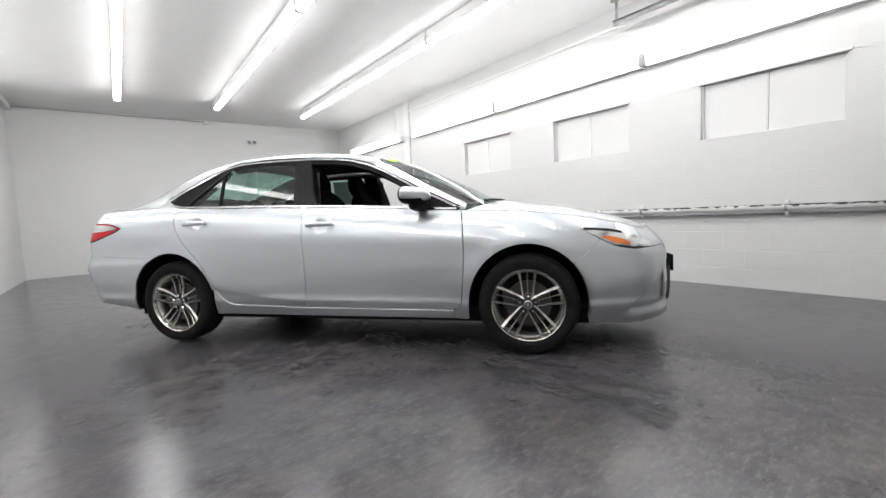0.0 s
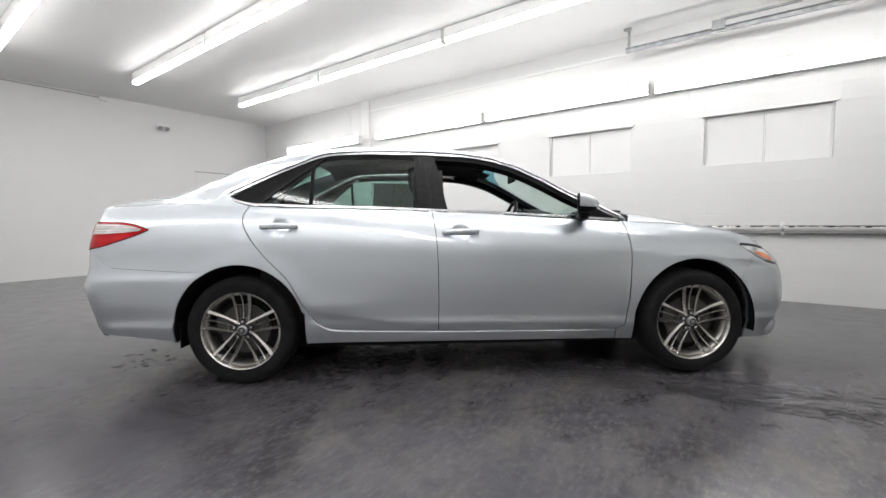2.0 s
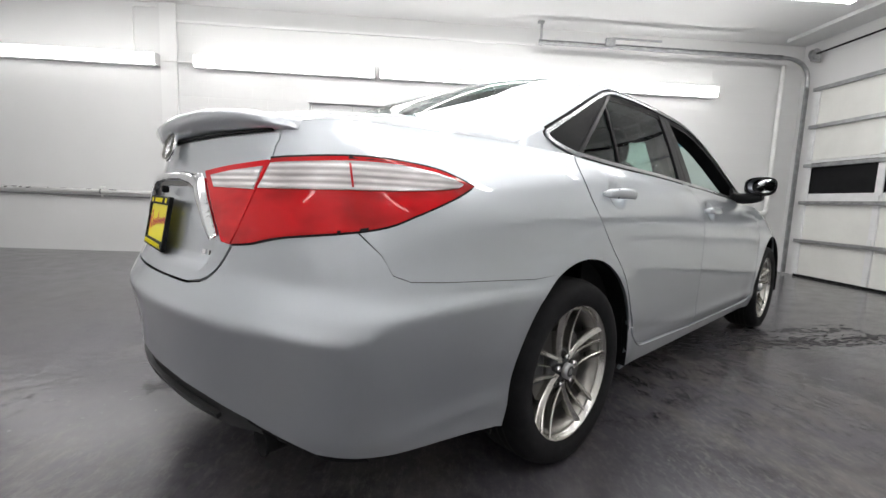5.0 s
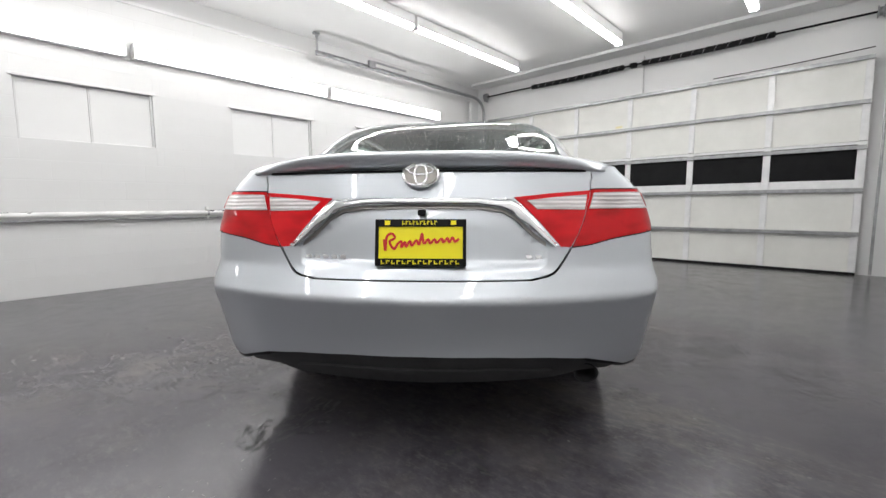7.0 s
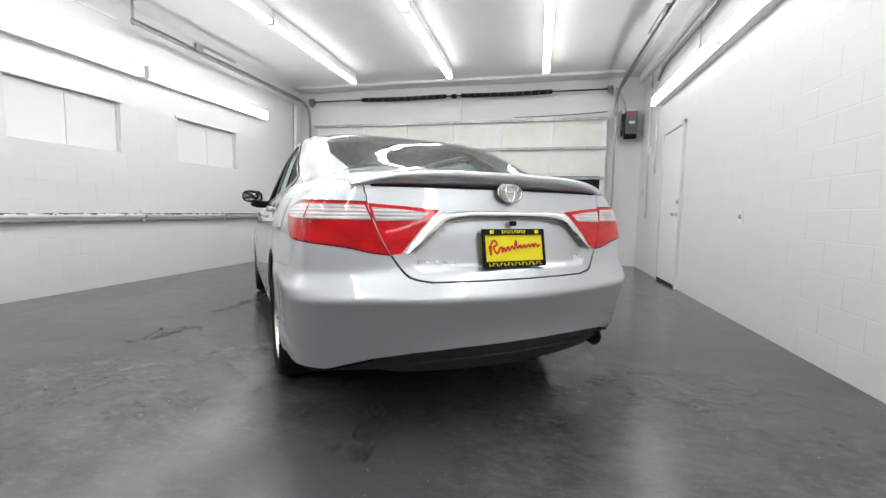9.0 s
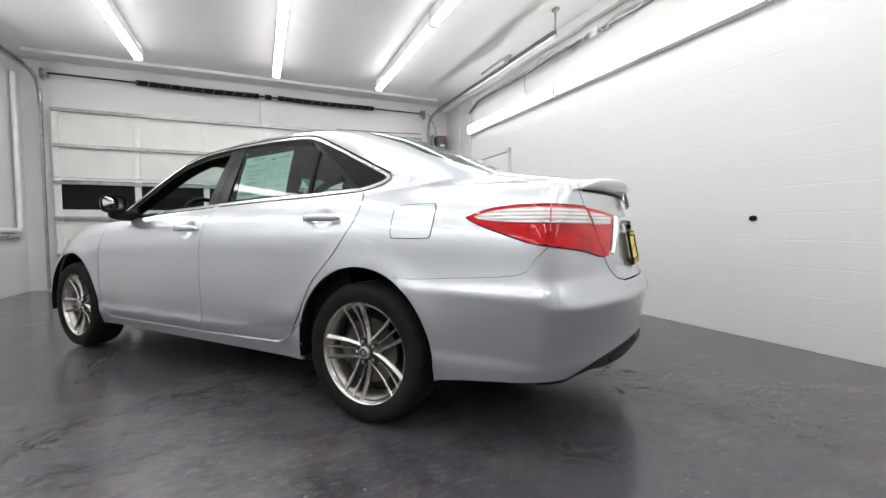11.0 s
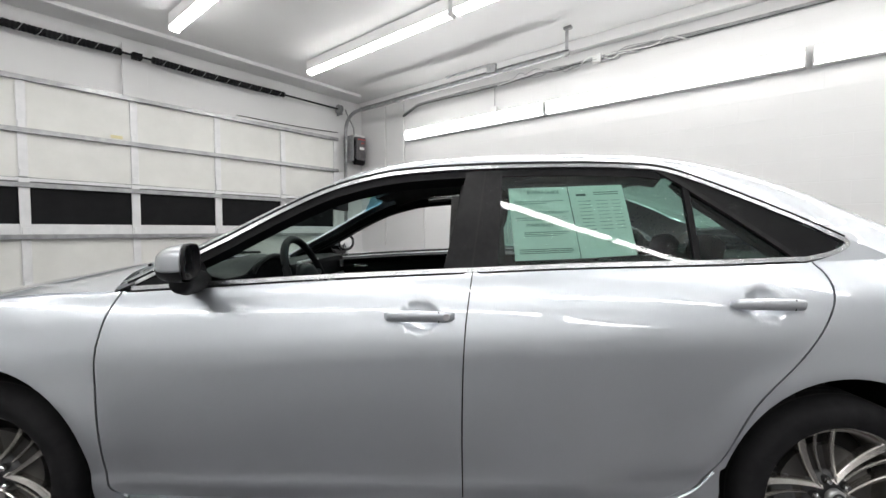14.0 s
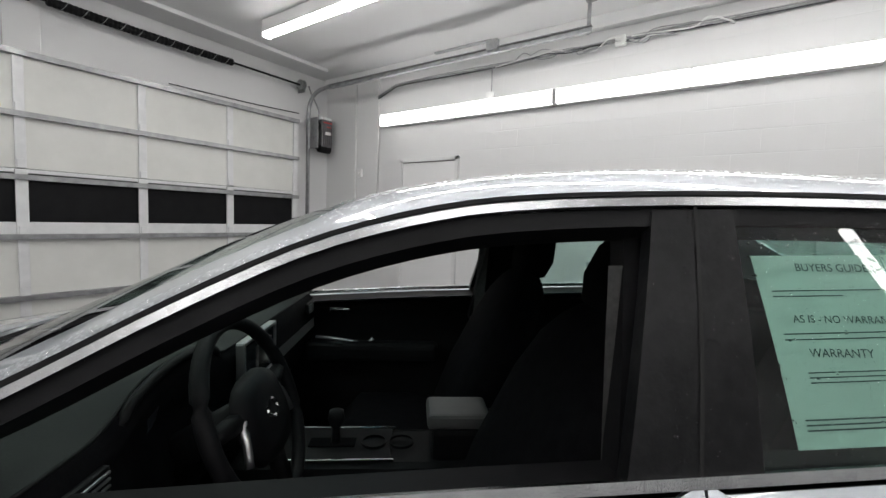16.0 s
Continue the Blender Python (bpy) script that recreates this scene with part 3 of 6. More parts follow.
LID_SIDE = [(0.618, 1.055), (0.610, 1.0), (0.598, 0.95), (0.577, 0.885), (0.540, 0.80), (0.492, 0.722), (0.45, 0.69), (0.38, 0.676)]
lid_edge = [(s_rear(y, z), z) for y, z in spline(LID_SIDE, 4)]
TAIL_TOP = spline([(-1.905, 0.940), (-2.0, 0.970), (-2.1, 0.982), (-2.2, 0.985), (s_rear(0.665, 0.98), 0.984), (s_rear(0.610, 0.98), 0.982)], 5)
TAIL_BOT = spline([(-1.905, 0.940), (-1.98, 0.908), (-2.1, 0.868), (-2.2, 0.840), (s_rear(0.70, 0.81), 0.812), (s_rear(0.60, 0.79), 0.790), (s_rear(0.534, 0.78), 0.782)], 5)
SEAM = [(s_rear(y + 0.0015, z), z) for y, z in ((0.603, 0.96), (0.590, 0.92), (0.574, 0.87), (0.552, 0.82))]
CUT = [(-1.68, 0.690), (-1.85, 0.702), (-2.02, 0.714), (-2.12, 0.724), (-2.165, 0.742), (-2.19, 0.785)]


crease_z = curve1([(-1.3, 0.58), (-0.95, 0.445), (-0.76, 0.41), (-0.48, 0.372), (-0.2, 0.356), (0.5, 0.345), (1.0, 0.34)])
HANDLES = ((-0.065, 0.906), (-1.145, 0.952))


def smoothstep(a, b, x):
    t = np.clip((x - a) / (b - a), 0, 1)
    return t * t * (3 - 2 * t)


def door_surf(s, z):
    """The body side with the doors' lower crease and the cups behind their handles."""
    p = side_surf(s, z)
    d = np.maximum(crease_z(p[:, 0]) - z, 0)
    up = np.maximum(z - crease_z(p[:, 0]), 0)
    fade = smoothstep(-1.06, -0.90, p[:, 0]) * (1 - smoothstep(0.62, 0.93, p[:, 0]))
    p[:, 1] += fade * (0.011 * np.exp(-(up / 0.10) ** 2) - 0.016 * (1 - np.exp(-18.0 * d))) - (1 - fade) * 0.012 * (1 - np.exp(-12.0 * d))
    for hx, hz in HANDLES:
        r = np.hypot((s - hx) / 0.060, (z - hz + 0.003) / 0.050)
        p[:, 1] -= 0.017 * np.clip(1 - r ** 3, 0, 1)
    return p


def bumper_fold(s, z):
    """The fold that runs up the front bumper's corner to its grille."""
    d = 0.25 + (s - 1.99) * 0.62 - z
    t = np.clip(d / 0.025, 0, 1)
    low = np.clip((z - 0.205) / 0.07, 0, 1)
    ahead = np.clip((s - 1.96) / 0.12, 0, 1)
    return -0.024 * t * t * (3 - 2 * t) * low * low * (3 - 2 * low) * ahead


def top_z(s):
    """Height of the body side's upper edge, by distance along the outline."""
    z = side_top(s)
    for _ in range(5):
        z = side_top(lookup(TAB_X, s, z))
    return z


HEAD_TOP = spline([(1.745, 0.810), (1.85, 0.806), (1.95, 0.794), (2.06, 0.772), (2.14, 0.750), (2.215, 0.722)], 4)


def build_side(k):
    """All outer sheets of one flank; k = 1 for the left, -1 for the right."""
    # fender
    poly = [(0.90, 0.232), (0.90, 0.291)] + shifted(F_DOOR_FRONT, 2 * G)[::-1]
    poly = poly + along(top_z, 1.02, 2.215, 22, -0.004) + HEAD_TOP[::-1]
    poly += [(1.735, 0.806), (1.83, 0.757), (1.86, 0.738), (1.70, 0.60)] + arch(AXLE, 41, 180, 22) + [(1.0, 0.232)]
    panel("front_fender", poly, side_surf, M_PAINT, car, k, du=0.03, dv=0.025)
    # doors
    f_door = panel("front_door", shifted(F_DOOR_FRONT, -G) + shifted(DOOR_SPLIT, G)[::-1] + along(side_top, -0.2, 0.94, 20, -0.003), door_surf, M_PAINT, car, k, du=0.02, dv=0.018)
    r_door = panel("rear_door", shifted(DOOR_SPLIT, -G) + shifted(R_DOOR_REAR, G)[::-1] + along(side_top, -1.325, -0.26, 20, -0.003), door_surf, M_PAINT, car, k, du=0.02, dv=0.018)
    for door, x, z in ((f_door, *HANDLES[0]), (r_door, *HANDLES[1])):
        door_handle(door, x, z, k)
    # sill
    sill_top = along(lambda x: np.interp(x, [-0.8, -0.21, 0.9], [0.3205, 0.3035, 0.2935]), 0.893, -0.79, 14)
    panel("sill", [(-1.003, 0.242), (0.893, 0.232)] + sill_top + [(-0.87, 0.331), (-0.945, 0.380), (-1.006, 0.455), (-1.004, 0.40)], side_surf, M_PAINT, car, k, off=-0.001)
    lip = [tuple(side_surf(x, z) * (1, k, 1) + (0, 0.001 * k, -0.006)) for x, z in sill_top + spline([(-0.80, 0.3205), (-0.87, 0.331), (-0.945, 0.380), (-0.985, 0.43)], 4)]
    part("sill_lip", tube(lip, 0.0048, 8), M_PAINT, car, "rounded bright edge of the sill", smooth=True)
    # quarter
    quarter = panel("rear_quarter", shifted(R_DOOR_REAR, -2 * G)[:-3] + arch(-AXLE, 16, 114, 18) + CUT + [p for p in TAIL_BOT if p[0] < -2.2] +
                    lid_edge[::-1][10:] + along(side_top, -2.3, -1.37, 14, -0.001), side_surf, M_PAINT, car, k, du=0.03, dv=0.02)
    # front bumper
    panel("front_bumper", [(1.70, 0.5988)] + [(1.86, 0.7358), (1.95, 0.69), (2.05, 0.668), (2.12, 0.66), (s_front(0.3, 0.66), 0.66), (s_front(0.02, 0.66), 0.66),
                           (s_front(0.02, 0.18), 0.18), (s_front(0.4, 0.17), 0.17), (2.2, 0.17), (2.0, 0.178), (1.775, 0.20)] + arch(AXLE, -12, 40, 12), side_surf, M_PAINT, car, k, du=0.013, dv=0.012, off=bumper_fold)
    # dark shell under the gaps
    panel("body_shell", [(-1.0, 0.25), (0.99, 0.25)] + arch(AXLE, 180, 0, 16) + [(2.1, 0.24), (2.25, 0.6), (2.1, 0.7), (1.8, 0.80)] + along(side_top, 1.6, -2.3, 24, -0.03) +
          [(-2.6, 1.02), (-2.75, 0.9), (-2.75, 0.4), (-2.2, 0.34), (-1.78, 0.30)] + arch(-AXLE, 180, 0, 16), side_surf, M_SHADOWGAP, car, k, rim=0, off=-0.024, label="dark inner body shell")
    # greenhouse trims
    belt = along(side_top, -1.31, 0.93, 30, 0.009)
    panel("belt_moulding", strip(belt, 0.014), green_surf, M_BRIGHT, car, k, off=0.007, rim=0.010, dv=0.5, label="chrome strip under the side windows")
    top = along(window_top, -1.43, 0.92, 50, -0.004)
    panel("window_moulding", strip(top, 0.012), green_surf, M_BRIGHT, car, k, off=0.007, rim=0.010, dv=0.5, label="chrome strip above the side windows")
    panel("roof_seal", strip(along(window_top, -1.47, 0.95, 50, 0.0105), 0.007), green_surf, M_BLACK, car, k, off=0.003, rim=0.004, dv=0.5)
    tip = spline([(-1.295, 1.080), (-1.345, 1.089), (-1.40, 1.101), (-1.45, 1.119), (-1.470, 1.135), (-1.455, 1.150), (-1.40, 1.176)], 5)
    panel("corner_moulding", strip(tip, 0.014), green_surf, M_BRIGHT, car, k, off=0.0075, rim=0.006, dv=0.5)
    panel("pillar_foot", [(-1.345, 1.070), (-1.351, 1.079), (-1.40, 1.092), (-1.446, 1.108), (-1.48, 1.128), (-1.485, 1.145), (-1.47, 1.158), (-1.62, 1.092), (-1.60, 1.080), (-1.48, 1.074)], green_surf, M_PAINT, car, k, rim=0.01, du=0.03, dv=0.02)
    # black frames
    panel("window_frame", strip(along(window_top, -0.9, 0.88, 40, -0.024), 0.026), green_surf, M_BLACK, car, k, rim=0.06, off=-0.004)
    panel("pillar_trim", [(-0.318, 1.044), (-0.135, 1.034), (-0.218, 1.386), (-0.345, 1.392)], green_surf, M_GLOSSBLACK, car, k, rim=0.03, off=0.001, label="wet gloss black centre pillar")
    panel("shut_line", strip([(-0.232, 1.040), (-0.286, 1.395)], 0.006), green_surf, M_SHADOWGAP, car, k, rim=0, off=0.0025)
    panel("pillar_trim", [(-0.90, 1.392), (-0.972, 1.366), (-1.104, 1.31), (-1.231, 1.25), (-1.353, 1.19), (-1.41, 1.163), (-1.45, 1.135), (-1.40, 1.106), (-1.30, 1.085), (-1.279, 1.105), (-1.231, 1.145), (-1.156, 1.20), (-1.026, 1.298), (-0.946, 1.358)],
          green_surf, M_BLACK, car, k, rim=0.02, off=0.0, label="black rear pillar trim")
    panel("division_bar", strip([(-0.975, 1.340), (-0.977, 1.070)], 0.020), green_surf, M_BLACK, car, k, rim=0.02, off=0.001)
    panel("glass_seal", strip(spline([(-0.885, 1.392), (-0.946, 1.352), (-1.026, 1.292), (-1.156, 1.196), (-1.231, 1.139), (-1.298, 1.085)], 4), 0.016), green_surf, M_GLOSSBLACK, car, k, rim=0.01, off=0.004)
    panel("rear_door_glass", [(-0.30, 1.04), (-0.33, 1.395), (-0.60, 1.398), (-0.87, 1.39), (-0.946, 1.352), (-1.026, 1.292), (-1.156, 1.196), (-1.231, 1.139), (-1.29, 1.082), (-0.98, 1.066)], green_surf, M_GLASS_GREEN, car, k,
          rim=0, off=-0.006, label="green tinted rear window with drops")
    panel("mirror_sail", [(0.66, 0.987), (0.71, 1.075), (0.90, 0.99), (0.945, 0.972), (0.8, 0.974)], green_surf, M_BLACK, car, k, rim=0.02, off=0.002)
    side_mirror(k)
    # lights
    tail = panel("tail_light", TAIL_TOP + SEAM + TAIL_BOT[::-1][:-1], side_surf, M_RED, car, k, rim=0.02, off=0.005, label="red and clear wraparound tail light")
    panel("lens_seal", strip(TAIL_TOP[::-1] + TAIL_BOT[1:], 0.009), side_surf, M_BLACK, tail, k, rim=0.004, off=0.0045, dv=0.3)
    mid_s = spline([(-1.930, 0.936), (-2.05, 0.923), (-2.2, 0.916), (s_rear(0.66, 0.91), 0.914), (s_rear(0.598, 0.91), 0.914)], 4)
    upper = [(a, b - 0.011) for a, b in TAIL_TOP if a < -1.938]
    panel("reverse_lens", upper + [p for p in mid_s[::-1] if p[0] < -1.938], side_surf, M_CLEAR, tail, k, rim=0.004, off=0.009, label="clear ribbed lens")
    panel("lens_divider", strip([(-2.232, 0.969), (-2.236, 0.921)], 0.004), side_surf, M_RED, tail, k, rim=0.002, off=0.0105)
    inner_top = [(s_rear(0.602, 0.98), 0.980), (s_rear(0.45, 0.97), 0.969), (s_rear(0.325, 0.96), 0.956)]
    inner_bot = [(s_rear(0.375, 0.91), 0.913), (s_rear(0.442, 0.84), 0.841), (s_rear(0.492, 0.78), 0.783), (s_rear(0.526, 0.78), 0.780)]
    inner = panel("lid_light", inner_top + inner_bot + [(s_rear(y - 0.0025, z), z) for y, z in ((0.552, 0.82), (0.574, 0.87), (0.590, 0.92), (0.603, 0.96))], side_surf, M_REDBRIGHT, car, k, rim=0.02, off=0.005, label="red and clear lid light")
    panel("reverse_lens", [(s_rear(0.592, 0.96), 0.964), (s_rear(0.47, 0.95), 0.955), (s_rear(0.375, 0.94), 0.944), (s_rear(0.41, 0.91), 0.914), (s_rear(0.580, 0.91), 0.911)], side_surf, M_CLEAR, inner, k,
          rim=0.004, off=0.008, label="clear lens")
    head = panel("head_light", [(1.738, 0.806)] + HEAD_TOP + [(2.30, 0.700), (2.28, 0.668), (2.12, 0.672), (2.05, 0.682), (1.95, 0.702), (1.85, 0.748)], side_surf, M_HEAD, car, k,
                 rim=0.02, off=0.004, label="clear headlight with an amber corner")
    panel("indicator_lens", [(1.865, 0.752), (1.95, 0.710), (2.06, 0.686), (2.085, 0.700), (2.03, 0.726), (1.93, 0.750)], side_surf, M_AMBER, head, k, rim=0.004, off=0.007, label="amber lens")
    panel("bezel", strip([(1.755, 0.803), (1.84, 0.798), (1.95, 0.785), (2.04, 0.766)], 0.013), side_surf, M_BLACK, head, k, rim=0.004, off=0.007)
    front_end = s_front(0.005, 0.70)
    panel("nose_panel", [(2.222, 0.664)] + [(s_front(y, 0.66), 0.664) for y in (0.45, 0.2, 0.005)] + [(s_front(y, 0.75), z) for y, z in ((0.005, 0.79), (0.2, 0.785), (0.45, 0.775))] + [(2.222, float(top_z(2.222)) - 0.004)], side_surf, M_PAINT, car, k, rim=0.01)
    # wheel house
    for cx in (-AXLE, AXLE):
        ring = [[(cx + r * math.cos(a), k * y, HUB_Z + r * math.sin(a) * 1.04) for a in np.linspace(-0.16, math.pi + 0.16, 24)] for r, y in ((0.385, 0.885), (0.39, 0.80), (0.39, 0.55), (0.1, 0.53))]
        part("wheel_house", grid_mesh(ring), M_BLACK, car, "black wheel arch liner", smooth=True)


def door_handle(door, x, z, k):
    """A pull handle over a dished cup."""
    y = float(lookup(TAB_Y, x, z))
    pts = spline([(x - 0.112, k * (y + 0.008), z - 0.002), (x - 0.09, k * (y + 0.028), z), (x, k * (y + 0.038), z + 0.003), (x + 0.09, k * (y + 0.028), z + 0.001), (x + 0.112, k * (y + 0.008), z - 0.002)], 5)
    n = len(pts)
    rings = []
    for i, p in enumerate(pts):
        e = math.sin(math.pi * min(max(i / (n - 1), 0.04), 0.96)) ** 0.35
        rings.append([(p[0], p[1] + k * 0.009 * e * math.cos(a), p[2] + 0.0185 * e * math.sin(a)) for a in np.linspace(0, 2 * math.pi, 14, endpoint=False)])
    h = part("handle", grid_mesh(rings, closed_v=True, caps=True), M_PAINT, door, "silver pull handle", smooth=True)
    if x > -0.5 and k > 0:
        part("lock", lathe([(0.0, 0.003), (0.011, 0.003), (0.012, 0.0)], 16, Matrix.Translation((x - 0.086, y + 0.038, z + 0.001))), M_SATIN, h)
    part("handle_gap", box((0.004, 0.004, 0.034), (x - 0.062, k * (y + 0.0375), z + 0.001), 0.001), M_SHADOWGAP, h)


def side_mirror(k):
    """A door mirror: painted shell, black foot, glass."""
    m = None
    c = Vector((0.690, k * 0.928, 1.078))
    rows = []

    def swept(mesh_rows):
        return [[(x - 0.20 * k * (y - c.y), y, z) for x, y, z in row] for row in mesh_rows]

    for t in np.linspace(0, 1, 10):
        r = (1 - t ** 2.4) ** 0.5
        rows.append([(c.x - 0.055 + 0.125 * t + (-0.012 * math.cos(a)), c.y + k * (0.092 * r * math.copysign(abs(math.cos(a)) ** 0.7, math.cos(a)) - 0.03 * t),
                      c.z + 0.055 * r * math.copysign(abs(math.sin(a)) ** 0.75, math.sin(a)) - 0.012 * t) for a in np.linspace(0, 2 * math.pi, 28, endpoint=False)])
    m = part("side_mirror", grid_mesh(swept(rows), closed_v=True), M_PAINT, car, "silver door mirror", smooth=True)
    skirt = [[(q[0], c.y + (q[1] - c.y) * 1.015, c.z - 0.006 + (q[2] - c.z) * 1.03) for q in row[14:]] for row in rows[:9]]
    skirt = [[(x, y, min(z, c.z - 0.020)) for x, y, z in row] for row in skirt]
    part("mirror_skirt", grid_mesh(swept(skirt)), M_BLACK, m, "black lower half of the mirror", smooth=True)
    lip = [[(c.x - 0.058 - 0.012 * math.cos(a) + d, c.y + k * 0.092 * s * math.copysign(abs(math.cos(a)) ** 0.7, math.cos(a)), c.z + 0.055 * s * math.copysign(abs(math.sin(a)) ** 0.75, math.sin(a)))
            for a in np.linspace(0, 2 * math.pi, 28, endpoint=False)] for d, s in ((0.006, 1.0), (-0.006, 0.985), (-0.006, 0.90), (0.018, 0.86))]
    part("mirror_rim", grid_mesh(swept(lip), closed_v=True), M_BLACK, m, smooth=True)
    disc = [[(c.x - 0.046 - 0.034 * s * math.copysign(abs(math.cos(a)) ** 0.7, math.cos(a)) + 0.012 * s, c.y + k * 0.092 * s * math.copysign(abs(math.cos(a)) ** 0.7, math.cos(a)), c.z + 0.055 * s * math.copysign(abs(math.sin(a)) ** 0.75, math.sin(a)))
             for a in np.linspace(0, 2 * math.pi, 28, endpoint=False)] for s in (0.87, 0.01)]
    part("mirror_glass", grid_mesh(swept(disc), closed_v=True), M_CHROME, m, "mirror glass")
    foot = [(0.70, k * 0.765, 1.002), (0.69, k * 0.825, 0.998), (0.675, k * 0.885, 1.001), (0.665, k * 0.935, 1.016)]
    part("mirror_foot", tube(spline(foot, 4), [0.035] * 12 + [0.03], 12), M_BLACK, m, smooth=True)


for k in (1, -1):
    build_side(k)


def lid_surf(u, z):
    """u: metres from the middle of the tail, to the left."""
    u, z = np.asarray(u, float), np.asarray(z, float)
    e = np.interp(z, Z_LEVELS, END_R)
    p = side_surf(e + np.maximum(np.abs(u), 0.03), z)
    p[:, 1] = np.where(np.abs(u) < 0.03, np.abs(u), p[:, 1])
    p[:, 1] = np.where(u < 0, -p[:, 1], p[:, 1])
    return p


# rear bumper, one sheet from wheel to wheel
low = [(s_rear(0.03, 0.41), 0.408), (s_rear(0.25, 0.40), 0.405), (s_rear(0.45, 0.39), 0.393), (s_rear(0.60, 0.37), 0.374), (s_rear(0.68, 0.345), 0.350), (s_rear(0.76, 0.325), 0.323), (-2.2, 0.322), (-2.0, 0.304), (-1.80, 0.280)]
up = [(a, b - 0.0018) for a, b in CUT] + [(a, b - 2 * G) for a, b in TAIL_BOT if a < -2.21]
lid_low = [(a, b - 0.006) for a, b in lid_edge if b < 0.775]
half = [(a - float(np.interp(b, Z_LEVELS, END_R)), b) for a, b in low + arch(-AXLE, 189, 114, 14) + up + lid_low]
panel("rear_bumper", half + [(-u, z) for u, z in half[::-1]], lid_surf, M_PAINT, car, du=0.035, dv=0.010, label="silver rear bumper")

# roof, screens, bonnet, boot
front_head = [(0.31, 0.83), (0.24, 0.6), (0.20, 0.3), (0.19, 0.0)]
rear_head = [(-1.14, 0.79), (-1.10, 0.5), (-1.085, 0.0)]
screen_base = [(0.985, 0.90), (1.09, 0.68), (1.17, 0.35), (1.19, 0.0)]
rear_base = [(-1.89, 0.79), (-1.90, 0.5), (-1.905, 0.0)]


def both(line):
    return line + [(x, -q) for x, q in line[::-1] if q != 0.0]


roof = [(float(x), 0.9999) for x in np.linspace(0.99, -1.93, 50)] + [(-1.92, 0.9)] + [rear_base[0]] + both(spline(rear_head, 5)) + [(rear_base[0][0], -rear_base[0][1]), (-1.92, -0.9)]
roof += [(float(x), -0.9999) for x in np.linspace(-1.93, 0.99, 50)] + [(0.985, -0.905)] + [(x, -q) for x, q in both(spline(front_head, 5))] + [(0.985, 0.905)]
panel("roof", roof, roof_surf, M_PAINT, car, du=0.06, dv=0.06, label="silver roof with rear pillars, beaded with water")
panel("windscreen", both(spline(screen_base, 5)) + [(x, -q * 0.995) for x, q in both(spline(front_head, 5))], roof_surf, M_GLASS_SCREEN, car, du=0.06, dv=0.08, rim=0, off=-0.003, label="green tinted windscreen")
panel("rear_window", both(spline(rear_head, 5)) + [(x, -q) for x, q in both(spline(rear_base, 5))], roof_surf, M_GLASS_GREEN, car, du=0.06, dv=0.08, rim=0, off=-0.003, label="green tinted rear window with drops")
hood_line = [(1.0, 0.985), (1.11, 0.7), (1.19, 0.35), (1.21, 0.0)]
panel("bonnet", both(spline(hood_line, 5)) + [(float(x), -0.985) for x in np.linspace(1.05, 2.26, 20)] + [(float(x), 0.985) for x in np.linspace(2.26, 1.05, 20)], hood_surf, M_PAINT, car, du=0.06, dv=0.1, label="silver bonnet")
lid_line = [(-1.66, 0.78), (-1.68, 0.5), (-1.70, 0.0)]
panel("boot_lid_top", [(-2.375, 0.78)] + both(spline(lid_line, 5)) + [(-2.375, -0.78)], deck_surf, M_PAINT, car, du=0.05, dv=0.1)
for k in (1, -1):
    panel("rear_deck_side", [(-1.66, k * 0.79), (-1.67, k * 1.0), (-2.375, k * 1.0), (-2.375, k * 0.79)], deck_surf, M_PAINT, car, du=0.05, dv=0.1)

lid_half = [(a + 0.004, b) for a, b in lid_edge]
E_TOP = float(np.interp(1.05, Z_LEVELS, END_R))


def lid_dish(u, z):
    inside = smoothstep(0.0, 0.03, 0.45 - 0.55 * np.maximum(z - 0.80, 0) * 2.0 - np.abs(u)) * (1 - smoothstep(0.915, 0.945, z)) * smoothstep(0.705, 0.745, z)
    return -0.016 * inside


lid_poly = []
for y, z in spline(LID_SIDE, 4):
    lid_poly.append((s_rear(y, z) - float(np.interp(z, Z_LEVELS, END_R)) - 0.004, z))
lid = panel("boot_lid", lid_poly + [(-u, z) for u, z in lid_poly[::-1]], lid_surf, M_PAINT, car, du=0.03, dv=0.025, off=lid_dish, label="silver boot lid")


# spoiler
def spoiler():
    rows = []
    for y in np.linspace(-0.665, 0.665, 45):
        e = 1 - (abs(y) / 0.675) ** 4
        xb = float(np.interp(abs(y), TAB_Y[94][S_LEVELS < -1.5], TAB_X[94][S_LEVELS < -1.5]))
        zt = 1.060 + 0.058 * e
        rows.append([(xb + 0.30, y, zt - 0.014), (xb + 0.12, y, zt + 0.004), (xb + 0.0, y, zt + 0.004), (xb - 0.028 * e, y, zt), (xb - 0.034 * e, y, zt - 0.012),
                     (xb - 0.016, y, zt - 0.030 * e - 0.008), (xb + 0.02, y, 1.046), (xb + 0.30, y, 1.046)])
    return grid_mesh(rows, closed_v=True, caps=True)


sp = part("spoiler", spoiler(), M_PAINT, car, "silver lip spoiler on the boot", smooth=False)
for p in sp.data.polygons:
    p.use_smooth = True


gap_line = []
for y in np.linspace(-0.59, 0.59, 31):
    gap_line.append((float(np.interp(abs(y), TAB_Y[97][S_LEVELS < -1.5], TAB_X[97][S_LEVELS < -1.5])) - 0.004, float(y), 1.052))
part("spoiler_seal", tube(gap_line, 0.004, 6), M_BLACK, sp, "dark joint under the spoiler", smooth=True)


